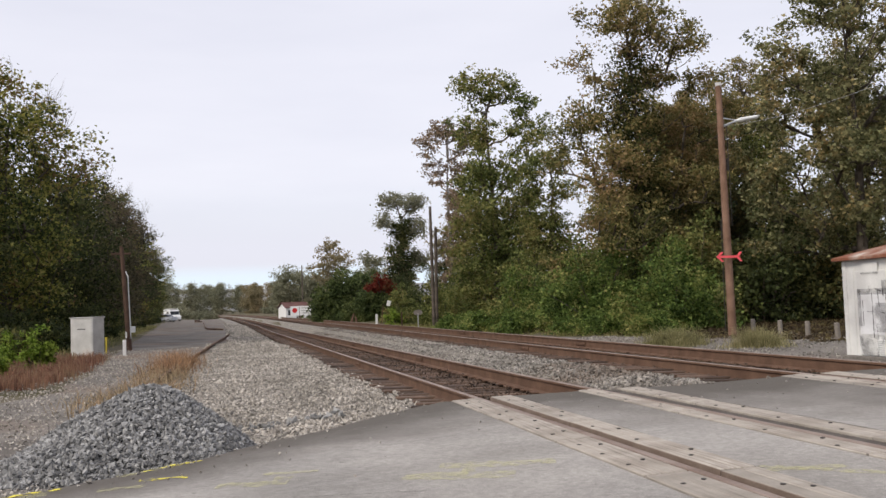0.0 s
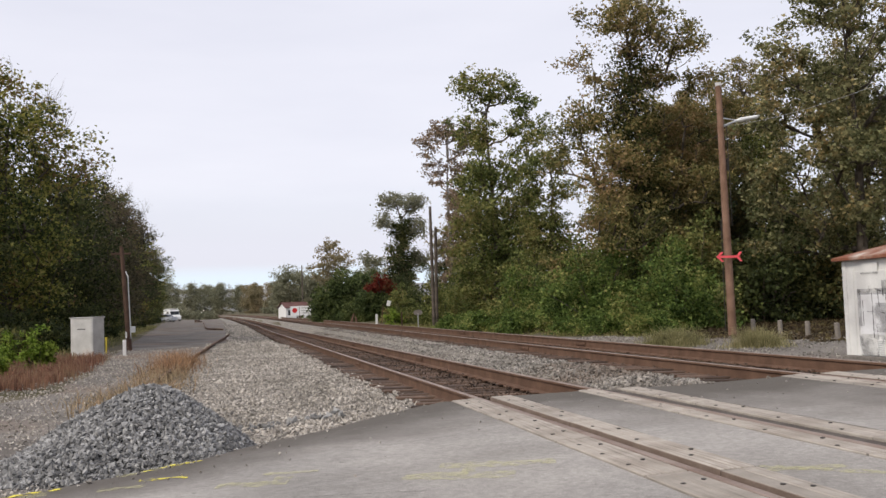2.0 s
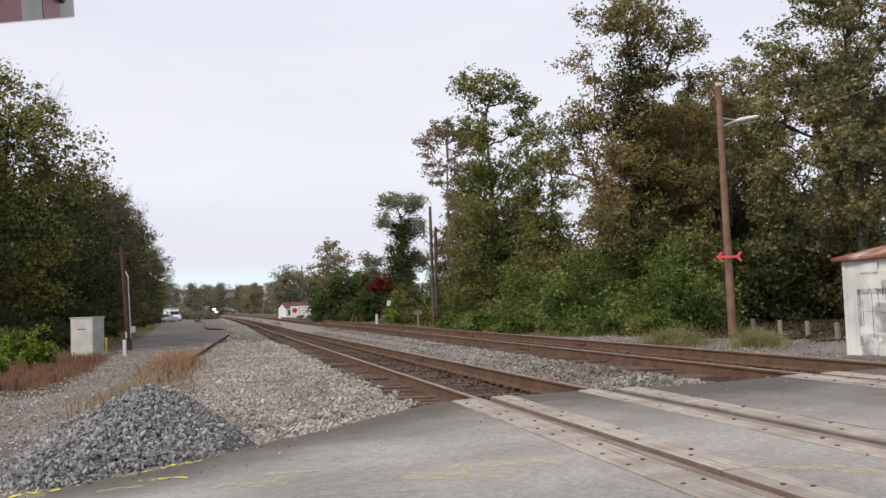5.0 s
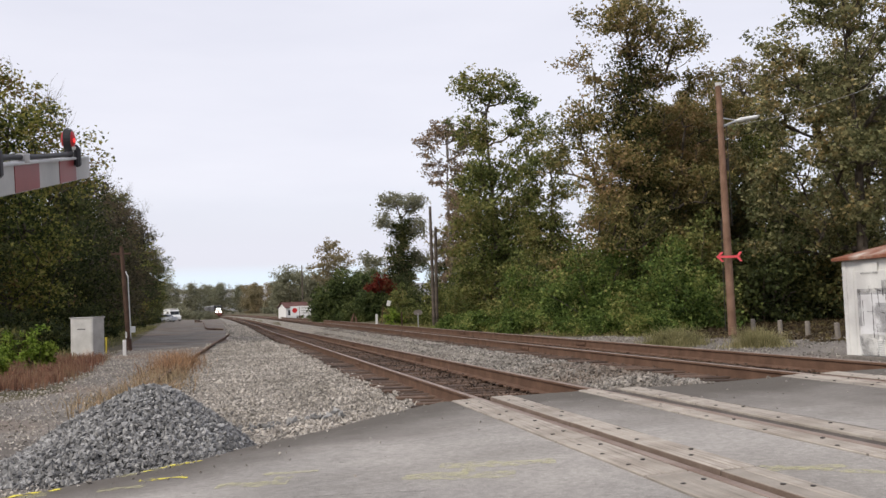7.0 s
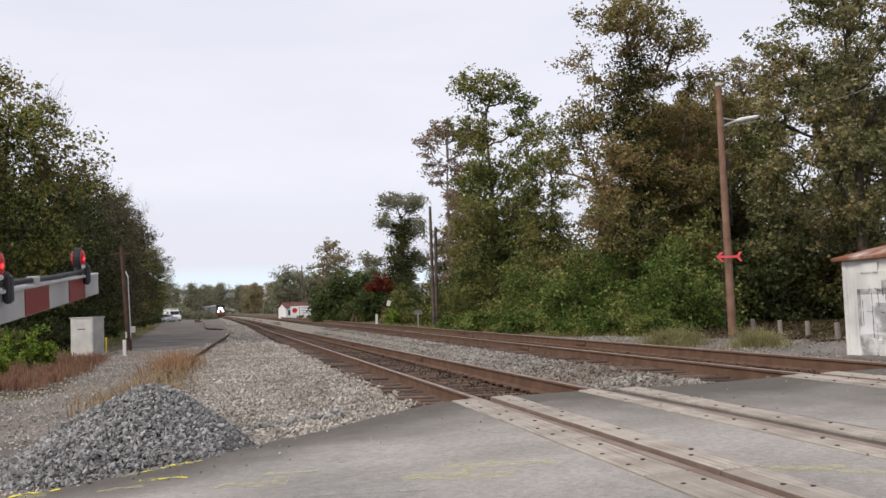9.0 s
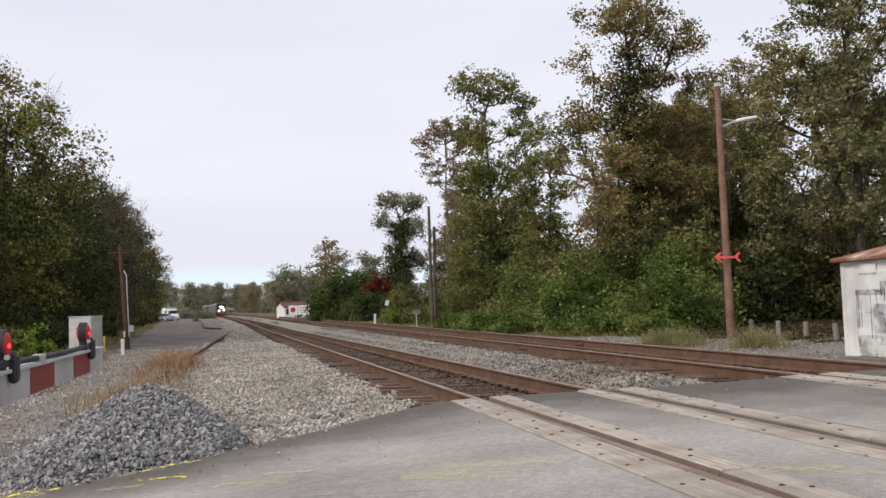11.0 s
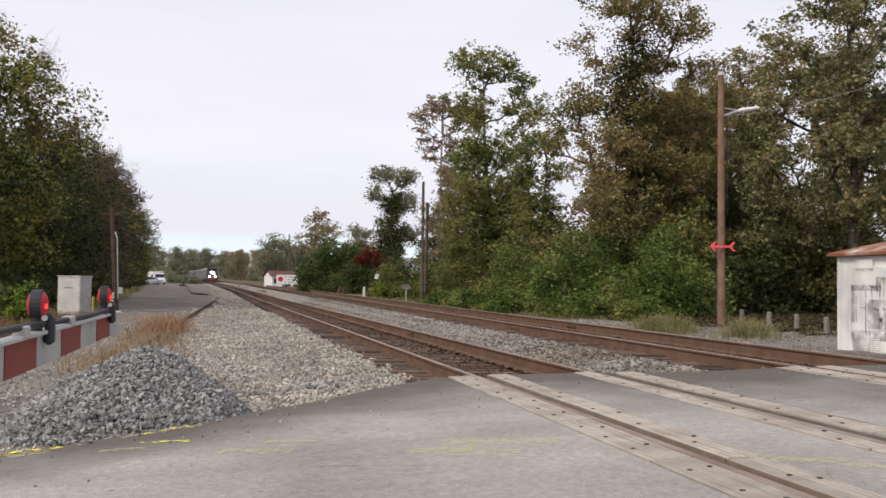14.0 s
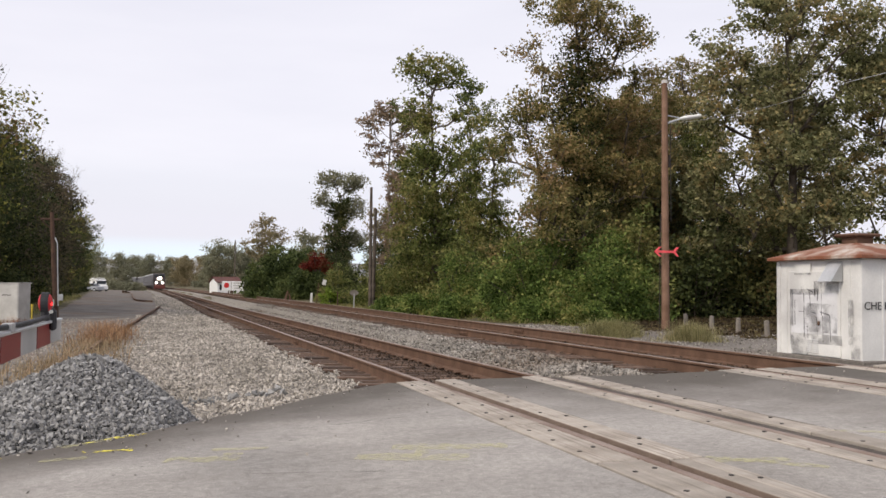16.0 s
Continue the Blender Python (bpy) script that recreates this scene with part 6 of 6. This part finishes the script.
M["gate_red"] = material("dark red reflective sheeting", (0.155, 0.02, 0.02, 1), (0.20, 0.028, 0.026, 1), 3.0, rough=0.4, bump=0.02, vary=0.06)
M["rubber"] = material("black rubber conduit", (0.018, 0.018, 0.02, 1), (0.035, 0.035, 0.04, 1), 8.0, rough=0.6, bump=0.1)
M["lens_red"] = glow("red lamp lens", (0.36, 0.008, 0.012, 1), 0.06)
M["lamp_on"] = glow("red lamp light", (1.0, 0.03, 0.03, 1), 2.5)
GP = Vector((-0.679, -0.62, 0.905))
mast = thing("gate_mast", "grey crossing gate mast with its drive box", "gate mast", pose(GP.x - 0.30, GP.y - 0.15, 0, 0, 0, -2))
mz = road_z(GP.x, GP.y)
part("base", box(B(), (0, 0, mz + 0.05), (0.5, 0.5, 0.16), bev=0.02), M["drive"], mast)
part("column", rod(B(), (0, 0, mz), (0, 0, 3.6), 0.065, n=14), M["galv"], mast)
part("drive_box", box(B(), (0, 0.1, 0.9), (0.36, 0.5, 0.5), bev=0.03), M["galv"], mast)
gate = thing("crossing_gate", "red and white striped crossing gate arm with red lamps", "crossing gate")
LEN = 5.827
board = part("board", box(B(), (0, LEN / 2, 0.010), (0.022, LEN, 0.108), bev=0.004), M["gate_white"], gate)
part("top_rail", box(B(), (0.004, LEN / 2 - 0.05, 0.068), (0.05, LEN - 0.1, 0.012), bev=0.002), M["galv"], gate)
s_, k = LEN - 0.406, 0
while s_ > 0.6:
    part("stripe", box(B(), (0, s_ - 0.203, 0.010), (0.0275, 0.40, 0.101)), M["gate_red"], board)
    s_ -= 0.812
cv, cf = [], []
tube(cv, cf, [Vector((0.012, LEN - 0.5 - i * 0.125, 0.094 + 0.007 * math.sin((LEN - i * 0.125) * 2.1))) for i in range(42)], [0.0115] * 42, 10)
mesh_ob("conduit", cv, cf, M["rubber"], gate, smooth=True)
for s_ in (LEN - 0.40, LEN - 1.5, LEN - 2.25, LEN - 3.2, LEN - 4.2):
    part("clip", box(B(), (0.015, s_, 0.086), (0.04, 0.06, 0.036), bev=0.004), M["gate_white"], gate)


def gate_lamp(y):
    """A round lamp that shows red to both sides, in a black housing on a bracket."""
    lm = part("lamp", rod(rod(B(), (0.017, y, 0.160), (-0.017, y, 0.160), 0.05, n=22), (0, y - 0.01, 0.06), (0, y - 0.01, 0.14), 0.02, n=8), M["rubber"], gate, "round two-sided red lamp")
    for s in (-1, 1):
        ln = B()
        rod(ln, (s * 0.0165, y, 0.160), (s * 0.025, y, 0.160), 0.042, 0.035, n=20)
        rod(ln, (s * 0.025, y, 0.160), (s * 0.031, y, 0.160), 0.035, 0.018, n=20)
        part("lens", ln, M["lens_red"], lm)
    part("bulb", rod(B(), (0.024, y - 0.02, 0.155), (0.033, y - 0.02, 0.155), 0.008, n=10), M["lamp_on"], lm)
    part("knob", rod(B(), (0.034, y - 0.052, 0.118), (0.034, y - 0.064, 0.118), 0.009, n=16), M["gate_white"], lm)
    part("bracket", rod(box(B(), (0.03, y + 0.05, 0.075), (0.03, 0.05, 0.10), bev=0.01), (0.03, y + 0.04, 0.12), (-0.01, y, 0.13), 0.014, n=8), M["rubber"], lm)


gate_lamp(LEN - 0.50)
gate_lamp(LEN - 1.97)
gate_lamp(LEN - 4.0)


def gate_pose(deg):
    return Matrix.Translation(GP) @ pose(0, 0, 0, 0, 0, -2 + 0.04 * deg) @ pose(0, 0, 0, deg)


# ---- train ----
M["loco"] = material("dark blue-black locomotive paint", (0.035, 0.032, 0.035, 1), (0.06, 0.05, 0.05, 1), 1.0, rough=0.5, bump=0.05)
M["loco_red"] = material("red pilot plate", (0.11, 0.03, 0.025, 1), (0.15, 0.04, 0.03, 1), 1.0, rough=0.6)
M["car_grey"] = material("grey freight car steel", (0.13, 0.13, 0.14, 1), (0.20, 0.20, 0.21, 1), 0.5, fine=4, bump=0.1, rough=0.6)
M["car_roof"] = material("pale freight car roof", (0.42, 0.43, 0.45, 1), (0.5, 0.51, 0.53, 1), 0.5, rough=0.5)
M["headlight"] = glow("locomotive headlight", (1.0, 0.93, 0.82, 1), 60.0)
loco = thing("locomotive", "dark locomotive with blazing white headlights", "locomotive")
part("frame", box(B(), (0, 10.5, 1.25), (3.0, 20.6, 0.4), bev=0.05), M["loco"], loco)
part("nose", box(B(), (0, 1.6, 2.2), (2.0, 1.9, 1.7), bev=0.15), M["loco"], loco)
cab_ = part("cab", box(B(), (0, 3.6, 2.9), (3.0, 2.3, 3.0), bev=0.12), M["loco"], loco)
for s in (-1, 1):
    part("windshield", box(B(), (s * 0.7, 2.44, 3.75), (1.0, 0.04, 0.7), bev=0.01), M["glass"], cab_)
part("hood", box(B(), (0, 12.5, 2.8), (1.9, 15.6, 2.7), bev=0.1), M["loco"], loco)
part("pilot", box(B(), (0, 0.25, 0.75), (2.8, 0.3, 1.0), bev=0.05), M["loco_red"], loco)
part("fuel_tank", box(B(), (0, 10.5, 0.75), (2.6, 5.0, 0.8), bev=0.1), M["loco"], loco)
for y in (3.5, 17.5):
    tk = part("truck", box(B(), (0, y, 0.65), (2.4, 4.0, 0.5), bev=0.08), M["iron"], loco)
    for dy in (-1.5, 0, 1.5):
        part("wheel", rod(rod(B(), (-0.82, y + dy, 0.5), (-0.68, y + dy, 0.5), 0.5, n=16), (0.68, y + dy, 0.5), (0.82, y + dy, 0.5), 0.5, n=16), M["iron"], tk)
for s in (-1, 1):
    part("headlight", rod(B(), (s * 0.24, 0.55, 2.95), (s * 0.22, 0.68, 2.95), 0.22, n=14), M["headlight"], loco)
    part("ditch_light", rod(B(), (s * 0.85, 0.02, 1.85), (s * 0.85, 0.12, 1.85), 0.17, n=14), M["headlight"], loco)
wagon = thing("freight_car", "long grey freight car with a pale roof", "freight car", group="cars of the train")
part("body", box(B(), (0, 8.2, 2.6), (3.0, 15.8, 3.0), bev=0.06), M["car_grey"], wagon)
part("roof", box(B(), (0, 8.2, 4.2), (3.1, 15.9, 0.3), bev=0.1), M["car_roof"], wagon)
part("sill", box(B(), (0, 8.2, 1.0), (2.8, 16.0, 0.3), bev=0.03), M["loco"], wagon)
for y in (2.2, 14.2):
    tk = part("truck", box(B(), (0, y, 0.6), (2.2, 2.6, 0.4), bev=0.05), M["iron"], wagon)
    for dy in (-0.9, 0.9):
        part("wheel", rod(rod(B(), (-0.82, y + dy, 0.42), (-0.68, y + dy, 0.42), 0.42, n=14), (0.68, y + dy, 0.42), (0.82, y + dy, 0.42), 0.42, n=14), M["iron"], tk)
for i in range(7):
    part("rib", box(B(), (0, 1.2 + i * 2.33, 2.6), (3.08, 0.12, 2.9)), M["car_grey"], wagon)
train = [(loco, 0.0)] + [(wagon if i == 0 else copy_thing(wagon, Matrix()), 22.0 + i * 17.2) for i in range(10)]


def on_track(y):
    """Pose of a vehicle on the first track, front end at y, drawn out along the track."""
    x0, x1 = C1 - bend(y), C1 - bend(y + 16)
    turn = -math.degrees(math.atan2(x1 - x0, 16))
    return pose(x0, y, rail_z(C1, y), 0, 0, turn)


def motions():
    walk(gate, [(t, gate_pose(a)) for t, a in [(0, 74), (1.5, 56), (3.0, 38), (4.2, 25.0), (5.3, 17.0), (6.3, 12.64), (6.5, 11.81), (7, 10.43), (7.5, 8.83), (8, 7.35), (8.5, 5.70), (9, 4.19), (9.2, 3.57), (9.8, 1.57), (10.4, 0.1), (10.8, 0.3), (11.3, 0), (13, 0), (16, 0)]])
    for ob, behind in train:
        walk(ob, [(t, on_track(lerp(t, [0, 6.3, 9, 16], [485, 372, 339, 246]) + behind)) for t in (0, 2, 4, 6, 8, 10, 12, 14, 16)])


motions()
